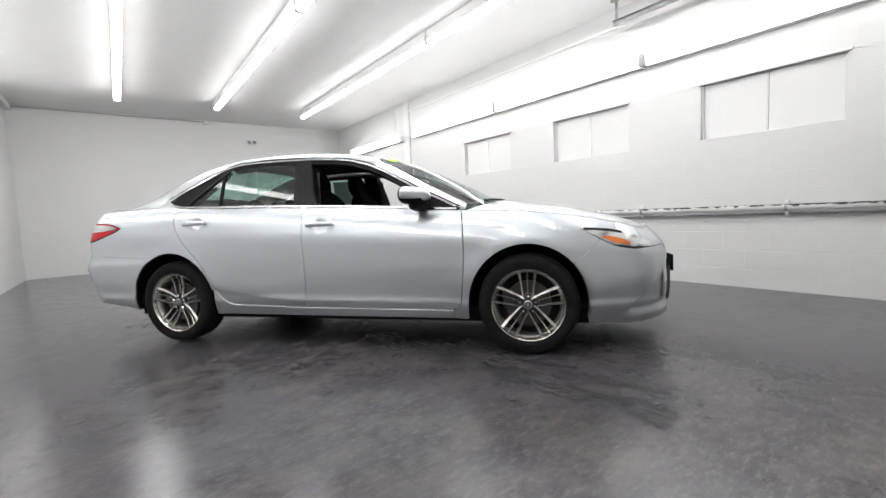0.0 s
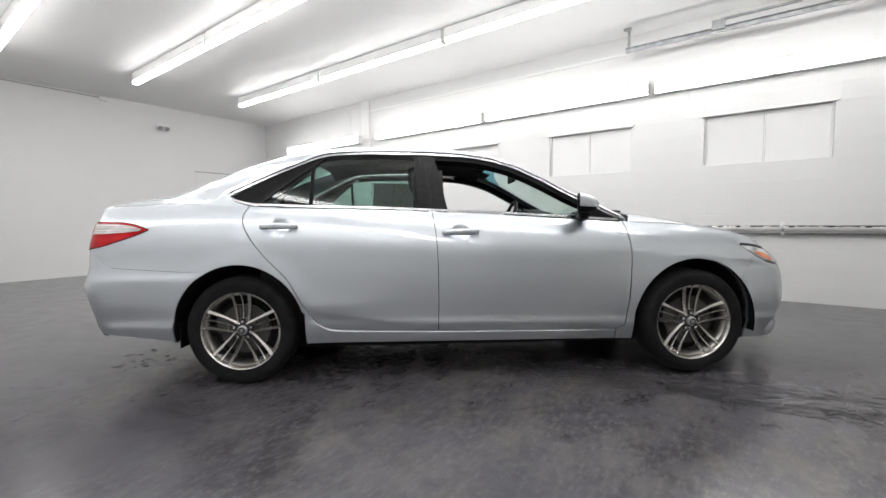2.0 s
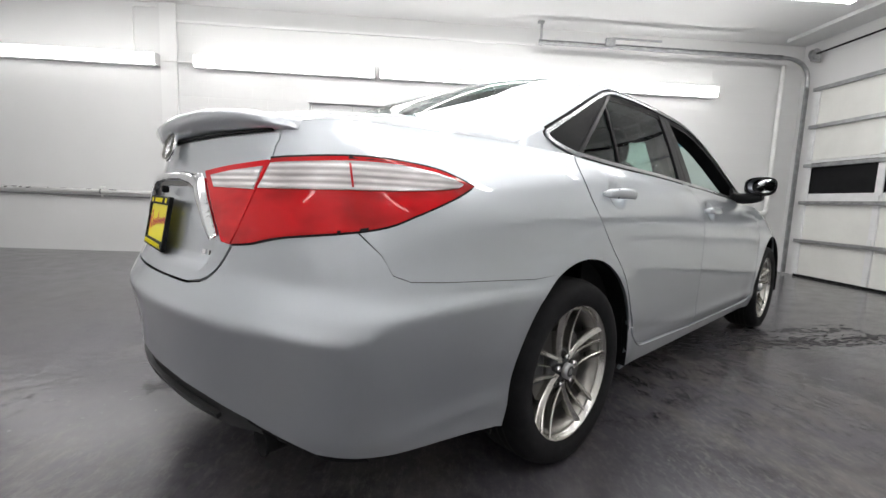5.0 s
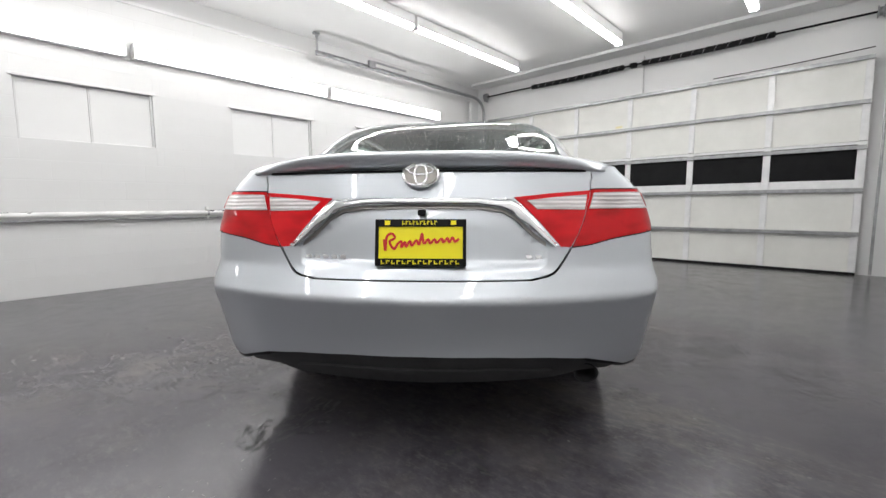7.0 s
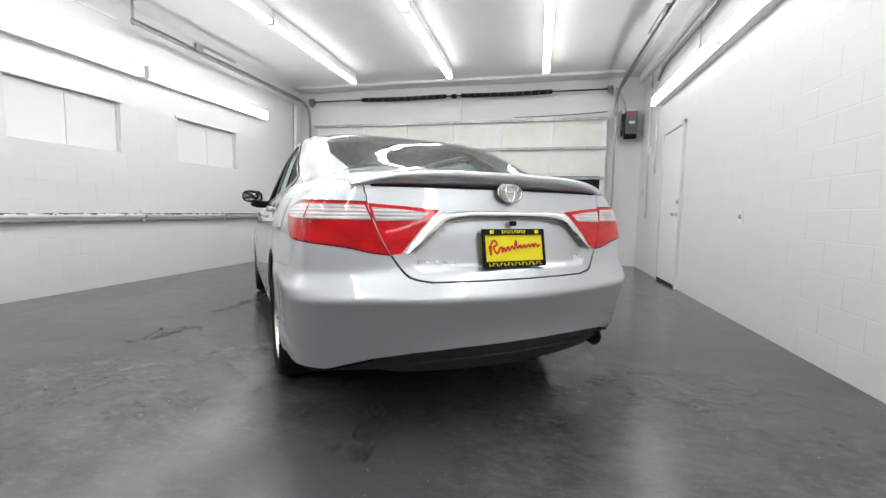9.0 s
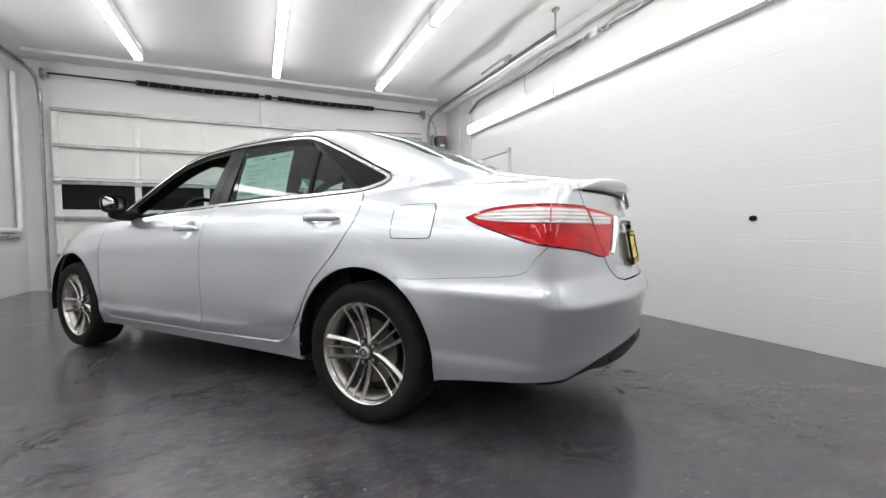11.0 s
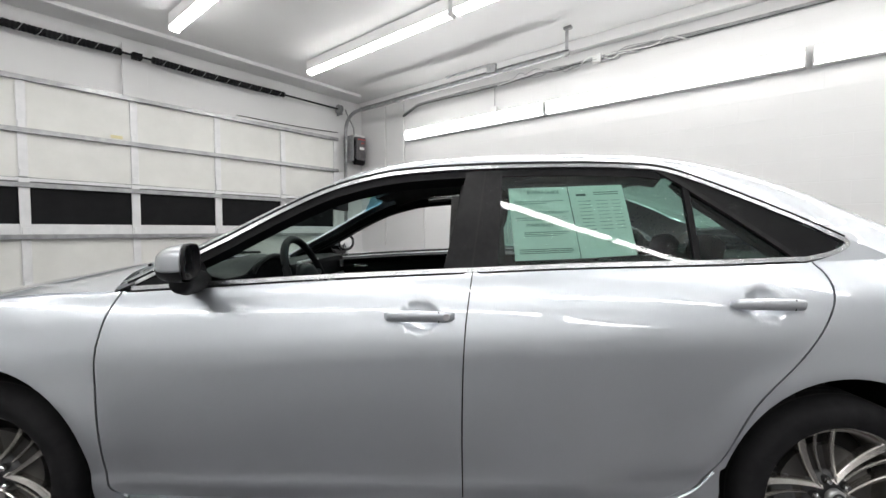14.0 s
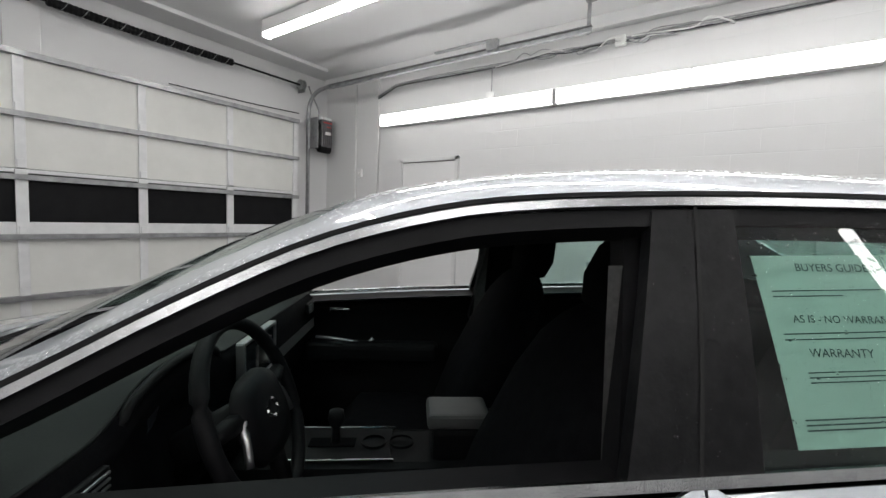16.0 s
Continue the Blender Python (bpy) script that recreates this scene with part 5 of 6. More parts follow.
# ---- the car: inside ----
inner_roof = [(float(x), 0.93) for x in np.linspace(0.22, -1.12, 20)] + [(float(x), -0.93) for x in np.linspace(-1.12, 0.22, 20)]
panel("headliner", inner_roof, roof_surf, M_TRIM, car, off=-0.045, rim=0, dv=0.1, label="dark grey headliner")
for k in (1, -1):
    panel("door_trim", [(0.90, 0.36), (-1.2, 0.36), (-1.28, 0.6), (-1.28, 1.05)] + along(side_top, -1.2, 0.90, 20, -0.01), side_surf, M_BLACK, car, k, off=-0.085, rim=0, label="black inner door trim")
    panel("window_ledge", [(-1.25, 0.0), (0.92, 0.0), (0.92, 1.0), (-1.25, 1.0)], lambda x, t: np.stack([x, green_y(x, side_top(x)) - 0.012 - 0.09 * t, side_top(x) - 0.004 - 0.012 * t], -1), M_BLACK, car, k, rim=0)
    panel("pillar_inner", [(-0.36, 0.9), (-0.13, 0.9), (-0.20, 1.39), (-0.34, 1.39)], green_surf, M_BLACK, car, k, off=-0.055, rim=0.05)
    panel("front_pillar_inner", strip(along(window_top, 0.0, 0.92, 24, 0.0), 0.045), green_surf, M_BLACK, car, k, off=-0.05, rim=0.03)
    panel("rear_pillar_inner", [(-0.95, 1.36), (-1.25, 1.24), (-1.6, 1.06), (-1.30, 1.06), (-1.0, 1.30)], green_surf, M_BLACK, car, k, off=-0.03, rim=0.03)
    part("pull_bar", tube(spline([(0.59, k * 0.735, 0.79), (0.5, k * 0.725, 0.785), (0.36, k * 0.725, 0.765), (0.32, k * 0.735, 0.785)], 4), 0.008, 8), M_SATIN, car, "satin silver door pull", smooth=True)
    part("inner_handle", box((0.10, 0.02, 0.022), (0.48, k * 0.745, 0.92), 0.008), M_CHROME, car, "chrome inner door handle")
    part("armrest", box((0.62, 0.08, 0.09), (0.32, k * 0.72, 0.73), 0.03, 3), M_BLACK, car)
    seat_belt = [(-0.185, k * 0.635, 1.30), (-0.178, k * 0.655, 1.16), (-0.17, k * 0.685, 0.9), (-0.17, k * 0.70, 0.5)]
    part("seat_belt", grid_mesh([[(x - 0.022, y - k * 0.012, z), (x + 0.022, y + k * 0.004, z)] for x, y, z in seat_belt]), M_BELT, car, "grey seat belt")


def cushion(rows, n=20, p=0.5):
    """A padded form: rings of half width, half depth and centre along a line."""
    out = []
    for c, ax, hw, hd in rows:
        ring = []
        for a in np.linspace(0, 2 * math.pi, n, endpoint=False):
            u = hw * math.copysign(abs(math.cos(a)) ** p, math.cos(a))
            v = hd * math.copysign(abs(math.sin(a)) ** p, math.sin(a))
            ring.append((c[0] + ax[0] * v, c[1] + u, c[2] + ax[1] * v))
        out.append(ring)
    return grid_mesh(out, closed_v=True, caps=True)


def front_seat(y):
    s = thing("front_seat", "", "")
    s.matrix_basis = pose(-0.045, y, 0)
    s.parent = car
    d = (0.96, 0.27)
    back = [((0.02, 0, 0.55), d, 0.20, 0.05), ((0.0, 0, 0.58), d, 0.24, 0.085), ((-0.08, 0, 0.75), d, 0.26, 0.10), ((-0.17, 0, 0.95), d, 0.255, 0.09), ((-0.22, 0, 1.06), d, 0.215, 0.08), ((-0.245, 0, 1.12), d, 0.16, 0.065), ((-0.26, 0, 1.16), d, 0.11, 0.045), ((-0.265, 0, 1.17), d, 0.05, 0.02)]
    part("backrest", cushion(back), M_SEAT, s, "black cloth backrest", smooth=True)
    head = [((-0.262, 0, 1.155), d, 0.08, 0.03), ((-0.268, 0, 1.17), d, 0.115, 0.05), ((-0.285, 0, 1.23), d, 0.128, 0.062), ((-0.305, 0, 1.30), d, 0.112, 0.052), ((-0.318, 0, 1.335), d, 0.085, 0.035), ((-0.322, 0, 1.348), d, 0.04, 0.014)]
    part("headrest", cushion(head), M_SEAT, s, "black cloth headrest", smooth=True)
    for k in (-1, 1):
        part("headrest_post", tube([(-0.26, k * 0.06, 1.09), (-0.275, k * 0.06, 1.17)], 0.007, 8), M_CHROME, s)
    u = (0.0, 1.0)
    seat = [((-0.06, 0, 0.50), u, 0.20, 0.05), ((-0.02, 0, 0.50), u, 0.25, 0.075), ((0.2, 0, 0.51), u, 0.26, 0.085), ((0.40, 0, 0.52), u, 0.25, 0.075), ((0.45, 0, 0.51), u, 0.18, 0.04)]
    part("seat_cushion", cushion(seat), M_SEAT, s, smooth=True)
    part("seat_base", box((0.42, 0.40, 0.24), (0.18, 0, 0.36), 0.02), M_BLACK, s)


for y in (0.37, -0.37):
    front_seat(y)

bench = thing("rear_seat", "", "")
bench.parent = car
d = (0.92, 0.38)
for y, w in ((0.36, 0.30), (-0.36, 0.30), (0.0, 0.10)):
    rows = [((-0.98, y, 0.55), d, w * 0.9, 0.06), ((-1.02, y, 0.65), d, w, 0.09), ((-1.15, y, 0.92), d, w, 0.08), ((-1.20, y, 1.02), d, w * 0.9, 0.05), ((-1.21, y, 1.04), d, w * 0.5, 0.02)]
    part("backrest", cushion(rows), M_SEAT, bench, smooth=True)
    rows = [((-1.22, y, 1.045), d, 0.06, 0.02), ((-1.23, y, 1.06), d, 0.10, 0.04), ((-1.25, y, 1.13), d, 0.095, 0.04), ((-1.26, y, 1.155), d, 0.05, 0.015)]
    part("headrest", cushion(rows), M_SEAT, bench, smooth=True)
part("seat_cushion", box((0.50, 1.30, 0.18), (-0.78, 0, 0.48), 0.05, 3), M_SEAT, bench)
part("parcel_shelf", box((0.50, 1.24, 0.03), (-1.52, 0, 1.055), 0.01), M_TRIM, car, "grey parcel shelf")
part("cabin_floor", box((2.3, 1.4, 0.04), (-0.2, 0, 0.33)), M_BLACK, car)
part("bulkhead", box((0.04, 1.40, 0.55), (0.98, 0, 0.62)), M_BLACK, car)

# dashboard
rows = []
for y in np.linspace(-0.74, 0.74, 41):
    hump = 0.055 * math.exp(-((y - 0.38) / 0.17) ** 4)
    e = 0.03 * (abs(y) / 0.74) ** 4
    rows.append([(1.02 - e, y, 0.60), (1.02 - e, y, 0.955), (0.95 - e, y, 0.985), (0.82, y, 1.005 + hump * 0.6), (0.70, y, 1.012 + hump), (0.63, y, 1.0 + hump * 1.1), (0.605, y, 0.975 + hump),
                 (0.615 + hump * 0.8, y, 0.93 + hump * 0.3), (0.60, y, 0.86), (0.62, y, 0.78), (0.68, y, 0.66), (0.75, y, 0.60)])
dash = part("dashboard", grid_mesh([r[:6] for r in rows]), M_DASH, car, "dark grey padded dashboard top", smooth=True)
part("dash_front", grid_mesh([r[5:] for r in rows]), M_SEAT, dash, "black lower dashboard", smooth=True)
part("dash_seam", tube([(r[5][0] - 0.001, r[5][1], r[5][2] - 0.002) for r in rows], 0.004, 6), M_BLACK, dash, smooth=True)
part("dash_trim", grid_mesh([[(0.593, y, 0.905 - 0.02 * abs(y)), (0.590, y, 0.865 - 0.02 * abs(y))] for y in np.linspace(-0.70, -0.12, 12)]), M_SATIN, car, "satin silver dash strip")
dsp = part("centre_display", box((0.02, 0.235, 0.125), (0.592, 0.01, 0.945), 0.008), M_SCREEN, car, "black centre display")
part("display_frame", join(box((0.024, 0.26, 0.012), (0.59, 0.01, 1.012), 0.004), box((0.024, 0.26, 0.012), (0.59, 0.01, 0.878), 0.004), box((0.024, 0.012, 0.14), (0.59, 0.135, 0.945), 0.004), box((0.024, 0.012, 0.14), (0.59, -0.115, 0.945), 0.004)), M_SATIN, dsp)
part("lit_screen", box((0.004, 0.12, 0.07), (0.580, -0.02, 0.945)), M_ALLOY, dsp)
for y in (0.10, -0.09):
    part("dial_knob", lathe([(0.0, -0.02), (0.016, -0.02), (0.018, 0.0)], 16, Matrix.Translation((0.575, y, 0.905)) @ Matrix.Rotation(radians(-90), 4, "Z")), M_SATIN, dsp)
for y in (0.30, 0.46):
    part("gauge", lathe([(0.0, 0.0), (0.055, 0.0), (0.06, 0.015)], 24, Matrix.Translation((0.66, y, 0.985)) @ Matrix.Rotation(radians(90), 4, "Z")), M_SCREEN, car, "dark round gauge")
for y in (0.66, -0.66):
    part("air_vent", box((0.02, 0.10, 0.05), (0.605, y, 0.945), 0.008), M_BLACK, car)
for k in (1, -1):
    for i in range(4):
        part("vent_slat", box((0.004, 0.085, 0.004), (0.594, k * 0.66, 0.928 + 0.011 * i), 0.001), M_SATIN, car)
part("binnacle_rim", tube(spline([(0.62, 0.56, 0.985), (0.615, 0.52, 1.035), (0.612, 0.38, 1.062), (0.615, 0.24, 1.035), (0.62, 0.20, 0.985)], 6), 0.010, 8), M_BLACK, car, "black cowl over the gauges", smooth=True)
con_ = thing("centre_console", "", "")
con_.parent = car
part("tunnel", box((0.85, 0.24, 0.30), (0.22, 0, 0.51), 0.03), M_BLACK, con_)
part("gear_plate", box((0.30, 0.18, 0.008), (0.34, 0, 0.664), 0.003), M_BLACK, con_)
part("gear_gate", box((0.14, 0.05, 0.006), (0.37, 0.0, 0.670), 0.003), M_SEAT, con_)
for x in (0.16, 0.245):
    part("cup_rim", lathe([(0.034, -0.004), (0.038, -0.004), (0.038, 0.004), (0.034, 0.004)], 24, Matrix.Translation((x, 0.0, 0.672)) @ Matrix.Rotation(radians(90), 4, "X")), M_BLACK, con_)
for y in (0.095, -0.095):
    part("side_strip", box((0.32, 0.010, 0.010), (0.34, y, 0.667), 0.003), M_CHROME, con_)
part("gear_lever", lathe([(0.0, 0.11), (0.022, 0.105), (0.026, 0.08), (0.012, 0.05), (0.016, 0.0)], 16, Matrix.Translation((0.36, 0, 0.665)) @ Matrix.Rotation(radians(90), 4, "X")), M_BLACK, con_, smooth=True)
part("armrest_lid", box((0.19, 0.15, 0.045), (-0.01, 0, 0.765), 0.018, 3), varied("grey armrest vinyl", (0.07, 0.07, 0.07), (0.10, 0.10, 0.10), 0.5), con_, "pale grey armrest lid")
part("armrest_box", box((0.28, 0.16, 0.12), (-0.07, 0, 0.69), 0.02), M_BLACK, con_)
part("buckle", box((0.05, 0.03, 0.03), (-0.02, 0.15, 0.60), 0.008), M_REDINK, con_, "red seat belt button")

# steering wheel
sw = thing("steering_wheel", "", "")
sw.parent = car
sw.matrix_basis = Matrix.Translation((0.458, 0.385, 0.955)) @ Matrix.Rotation(radians(22), 4, "Y")
part("wheel_rim", tube([(0, 0.190 * math.cos(a), 0.190 * math.sin(a)) for a in np.linspace(0, 2 * math.pi, 48, endpoint=False)], 0.016, 12, closed=True), M_BLACK, sw, "black leather rim", smooth=True)
part("wheel_hub", cushion([((0.03, 0, -0.01), (0, 1), 0.05, 0.05), ((0.0, 0, -0.015), (0, 1), 0.108, 0.092), ((-0.02, 0, -0.015), (0, 1), 0.10, 0.085), ((-0.028, 0, -0.012), (0, 1), 0.06, 0.05)], 24, 0.7), M_BLACK, sw, smooth=True)
for a in (8, 172, 270):
    c, s_ = math.cos(radians(a)), math.sin(radians(a))
    part("wheel_spoke", tube([(0.0, 0.06 * c, 0.06 * s_), (0.005, 0.18 * c, 0.18 * s_)], [0.024, 0.016], 8), M_BLACK, sw, smooth=True)
for k in (1, -1):
    part("spoke_trim", tube(spline([(-0.012, k * 0.085, 0.03), (-0.014, k * 0.11, -0.02), (-0.01, k * 0.125, -0.065)], 4), 0.008, 8), M_SATIN, sw, "satin silver spoke trim", smooth=True)
part("hub_emblem", tube([(-0.030, 0.024 * math.cos(a), 0.017 * math.sin(a) - 0.01) for a in np.linspace(0, 2 * math.pi, 24, endpoint=False)], 0.004, 6, closed=True), M_CHROME, sw, "plain oval chrome ring")
part("column", tube([(0.02, 0, -0.01), (0.22, 0, -0.04)], 0.045, 12), M_BLACK, sw, smooth=True)
part("inside_mirror", box((0.025, 0.23, 0.065), (0.42, 0, 1.305), 0.012, 3), M_BLACK, car, "black inside mirror")
part("mirror_stem", tube([(0.43, 0, 1.31), (0.47, 0, 1.345)], 0.012, 8), M_BLACK, car)
shade_tint = glass_material("blue shade band", (0.30, 0.62, 0.80))
panel("shade_band", spline([(0.31, 0.84), (0.24, 0.6), (0.205, 0.3), (0.195, 0.0), (0.205, -0.3), (0.24, -0.6), (0.31, -0.84)], 4) + spline([(0.42, -0.84), (0.35, -0.6), (0.315, -0.3), (0.305, 0.0), (0.315, 0.3), (0.35, 0.6), (0.42, 0.84)], 4),
      roof_surf, shade_tint, car, off=-0.008, rim=0, du=0.06, dv=0.1, label="blue tinted band at the windscreen's top")
for k in (0.36, -0.36):
    part("sun_visor", box((0.15, 0.36, 0.014), (0.20, k, 1.375), 0.006, turn=Matrix.Rotation(radians(16), 4, "Y")), M_TRIM, car)


# ---- the car: tail details ----
chrome_top = [(0.485, 0.787), (0.43, 0.852), (0.345, 0.936), (0.315, 0.950), (0.20, 0.953), (0.0, 0.954)]
chrome_low = [(0.0, 0.930), (0.20, 0.928), (0.285, 0.917), (0.332, 0.892), (0.398, 0.829), (0.462, 0.782)]
ch = chrome_top + [(-u, z) for u, z in chrome_top[::-1][1:]] + [(-u, z) for u, z in chrome_low[::-1]] + chrome_low[1:]


def garnish_bulge(u, z):
    a = np.abs(u)
    zc = np.interp(a, [0.0, 0.20, 0.315, 0.38, 0.42, 0.47], [0.942, 0.9405, 0.926, 0.872, 0.829, 0.785])
    half = np.interp(a, [0.0, 0.28, 0.34, 0.47], [0.0125, 0.015, 0.030, 0.011])
    t = np.clip((z - zc) / half, -1, 1)
    return 0.008 + 0.012 * np.sqrt(1 - t * t)


panel("lid_garnish", ch, lid_surf, M_CHROME, lid, off=garnish_bulge, rim=0.012, du=0.008, dv=0.005, label="chrome bar above the plate")
# the chrome bar's shade on the lid, put in as a darker strip
under = [(u * 0.995, z - 0.009) for u, z in chrome_low]
shade_line = [(u, z + 0.003) for u, z in chrome_low[::-1]] + [(-u, z + 0.003) for u, z in chrome_low[1:]] + [(-u, z) for u, z in under[::-1]] + under[1:]
panel("lid_shadow_strip", shade_line, lid_surf, M_BARREL, lid, off=-0.003, rim=0.01, du=0.04, dv=0.03, label="grey strip standing in for the shade under the chrome bar")
part("rear_camera", box((0.02, 0.028, 0.022), (-2.430, -0.005, 0.905), 0.006), M_BLACK, lid)

plate = thing("registration_plate", "", "")
plate.parent = car
plate.matrix_basis = Matrix.Translation((-2.450, -0.002, 0.803)) @ Matrix.Rotation(radians(10), 4, "Y")
part("plate_sheet", box((0.004, 0.30, 0.150), (0, 0, 0), 0.001), M_YELLOW, plate, "yellow dealer plate")
part("plate_frame", join(box((0.012, 0.316, 0.026), (-0.002, 0, 0.067), 0.003), box((0.012, 0.316, 0.026), (-0.002, 0, -0.070), 0.003), box((0.012, 0.012, 0.16), (-0.002, 0.153, 0), 0.003), box((0.012, 0.012, 0.16), (-0.002, -0.153, 0), 0.003)), M_BLACK, plate, "black plate frame")
for z, y0, n, w in ((0.067, 0.062, 10, 0.0125), (-0.070, 0.135, 15, 0.0185)):
    for i in range(n):
        h = 0.013 if i % 3 else 0.015
        part("frame_print", join(box((0.002, 0.0035, h), (-0.009, y0 - i * w, z)), box((0.002, w * 0.62, 0.004), (-0.009, y0 - i * w - w * 0.25, z + (0.0045 if i % 2 else -0.004)))), M_YELLOW, plate)
for y in (0.115, -0.115):
    part("frame_print", box((0.002, 0.018, 0.015), (-0.009, y, 0.067), 0.0), M_YELLOW, plate)
script = [(0.128, 0.010), (0.122, -0.030), (0.118, 0.018), (0.100, 0.030), (0.090, 0.014), (0.108, 0.002), (0.092, -0.024), (0.078, -0.004), (0.066, 0.002), (0.066, -0.018), (0.054, 0.0), (0.050, -0.016), (0.036, 0.004), (0.030, -0.012),
          (0.014, 0.006), (0.004, -0.008), (-0.006, 0.030), (-0.012, -0.004), (-0.028, 0.010), (-0.034, -0.004), (-0.050, 0.010), (-0.056, -0.002), (-0.074, 0.012), (-0.080, 0.0), (-0.094, 0.014), (-0.100, 0.0), (-0.112, 0.016), (-0.120, 0.002), (-0.134, 0.012)]
line = spline(script, 5)
pts = np.array(line)
d = np.gradient(pts, axis=0)
d /= np.linalg.norm(d, axis=1)[:, None] + 1e-9
half_w = 0.0042
rows = [[(-0.0042, p[0] - q[1] * e, p[1] + q[0] * e) for e in (-half_w, half_w)] for p, q in zip(pts, d)]
part("plate_stroke", grid_mesh(rows), M_REDINK, plate, "red flourish like handwriting")

badge = thing("lid_emblem", "", "")
badge.parent = car
badge.matrix_basis = Matrix.Translation((-2.409, 0, 1.038)) @ Matrix.Rotation(radians(15), 4, "Y")


def ring_of(rx, rz, r, cz=0.0):
    return tube([(0, rx * math.cos(a), rz * math.sin(a) + cz) for a in np.linspace(0, 2 * math.pi, 40, endpoint=False)], r, 8, closed=True)


part("emblem_back", lathe([(0.0, 0.0), (0.06, 0.0), (0.062, 0.012)], 32, Matrix.Diagonal((1, 1, 0.68, 1)) @ Matrix.Rotation(radians(90), 4, "Z")), M_BARREL, badge)
part("emblem_ring", ring_of(0.062, 0.043, 0.006), M_CHROME, badge, "chrome oval ring", smooth=True)
part("emblem_ring", ring_of(0.022, 0.036, 0.0045), M_CHROME, badge, smooth=True)
part("emblem_ring", ring_of(0.044, 0.016, 0.0045, 0.016), M_CHROME, badge, smooth=True)
for y0, n, w in ((0.43, 5, 0.034), (-0.375, 2, 0.034)):
    for i in range(n):
        u = y0 - i * w
        panel("name_bar", [(u, 0.744), (u - w * 0.62, 0.744), (u - w * 0.55, 0.757 - 0.002 * (i % 2)), (u + 0.003, 0.757)], lid_surf, M_CHROME, lid, off=lambda a, b: lid_dish(a, b) + 0.004, rim=0.004)

# lower rear valance and exhaust
val = [(float(u), 0.412 - 0.05 * (abs(u) / 0.66) ** 2.2) for u in np.linspace(-0.66, 0.66, 16)] + [(0.74, 0.330), (0.80, 0.318), (0.74, 0.302), (0.60, 0.312)] + [(float(u), 0.296) for u in np.linspace(0.50, -0.50, 12)] + [(-0.60, 0.312), (-0.74, 0.302), (-0.80, 0.318), (-0.74, 0.330)]
valance = panel("rear_valance", val, lid_surf, M_VALANCE, car, off=-0.020, rim=0.05, dv=0.03, label="black lower rear valance")
panel("valance_rib", strip([(float(u), 0.350 - 0.02 * (u / 0.48) ** 4) for u in np.linspace(-0.48, 0.48, 16)], 0.012), lid_surf, M_VALANCE, valance, off=-0.004, rim=0.014)
for k in (1, -1):
    lip = [(k * (a - float(np.interp(b, Z_LEVELS, END_R))), b - 0.007) for a, b in low[3:7]]
    panel("valance_lip", strip(spline(lip, 5), 0.014), lid_surf, M_BLACK, valance, off=-0.003, rim=0.012)
ex = part("exhaust_tip", lathe([(0.030, 0.07), (0.036, 0.06), (0.038, 0.0), (0.046, -0.008), (0.043, -0.012), (0.037, -0.006), (0.036, 0.12), (0.0, 0.12)], 24, Matrix.Translation((-2.335, -0.605, 0.306)) @ Matrix.Diagonal((1, 1, 0.82, 1)) @ Matrix.Rotation(radians(-90), 4, "Z")), M_RUBBER, car, "dark oval steel exhaust tip", smooth=True)
part("silencer", box((0.36, 0.5, 0.12), (-2.08, -0.30, 0.375), 0.05, 3), M_BLACK, car)
rounded = spline([(-1.552, 0.885), (-1.554, 0.970), (-1.562, 0.992), (-1.585, 1.001), (-1.733, 1.005), (-1.754, 0.997), (-1.762, 0.976), (-1.756, 0.885), (-1.749, 0.866), (-1.730, 0.859), (-1.578, 0.857), (-1.559, 0.865), (-1.552, 0.885)], 4)[:-1]
panel("fuel_gap", strip(rounded + [rounded[0]], 0.0019), side_surf, M_SHADOWGAP, car, 1, off=0.0008, rim=0)
panel("fuel_flap", [(-1.657 + (x + 1.657) * 0.965, 0.93 + (z - 0.93) * 0.965) for x, z in rounded], side_surf, M_PAINT, car, 1, off=0.0022, rim=0.004, du=0.02, dv=0.02, label="round-cornered fuel flap")
for k in (1, -1):
    panel("wiper", strip(spline([(1.16, k * 0.05), (1.13, k * 0.35), (1.08, k * 0.62)], 6), 0.02), roof_surf, M_BLACK, car, off=0.012, rim=0.01)
part("front_plate_holder", box((0.012, 0.32, 0.12), (2.414, 0, 0.50), 0.004), M_BLACK, car)
for k in (1, -1):
    part("mud_guard", box((0.010, 0.12, 0.16), (-AXLE - 0.375, k * 0.775, 0.30), 0.004), M_BLACK, car)
    panel("lower_grille_corner", [(2.46, 0.28), (2.55, 0.28), (2.56, 0.50), (2.48, 0.52)], side_surf, M_BLACK, car, k, off=0.003, rim=0.004)

# painted figures at the windscreen's top
for q0 in (-0.60, -0.47):
    panel("paint_bar", [(0.29, q0), (0.29, q0 + 0.10), (0.36, q0 + 0.11), (0.36, q0 + 0.01)], roof_surf, M_LIME, car, off=0.003, rim=0.001, label="lime window paint")

# sheets taped inside the left rear window
sheet = thing("window_sticker", "", "")
sheet.parent = car
pages = [[(-0.365, 1.328), (-0.570, 1.335), (-0.600, 1.085), (-0.380, 1.075)], [(-0.573, 1.335), (-0.762, 1.342), (-0.788, 1.098), (-0.603, 1.085)]]
for pg in pages:
    panel("page", pg, green_surf, M_PAPER, sheet, 1, off=-0.011, rim=0.0006, label="white printed page")


def on_page(pg, u, v):
    """A place on a page: u from its front edge, v from its top."""
    a, b, c, d_ = (np.array(p) for p in pg)
    q = (a * (1 - u) + b * u) * (1 - v) + (d_ * (1 - u) + c * u) * v
    return q


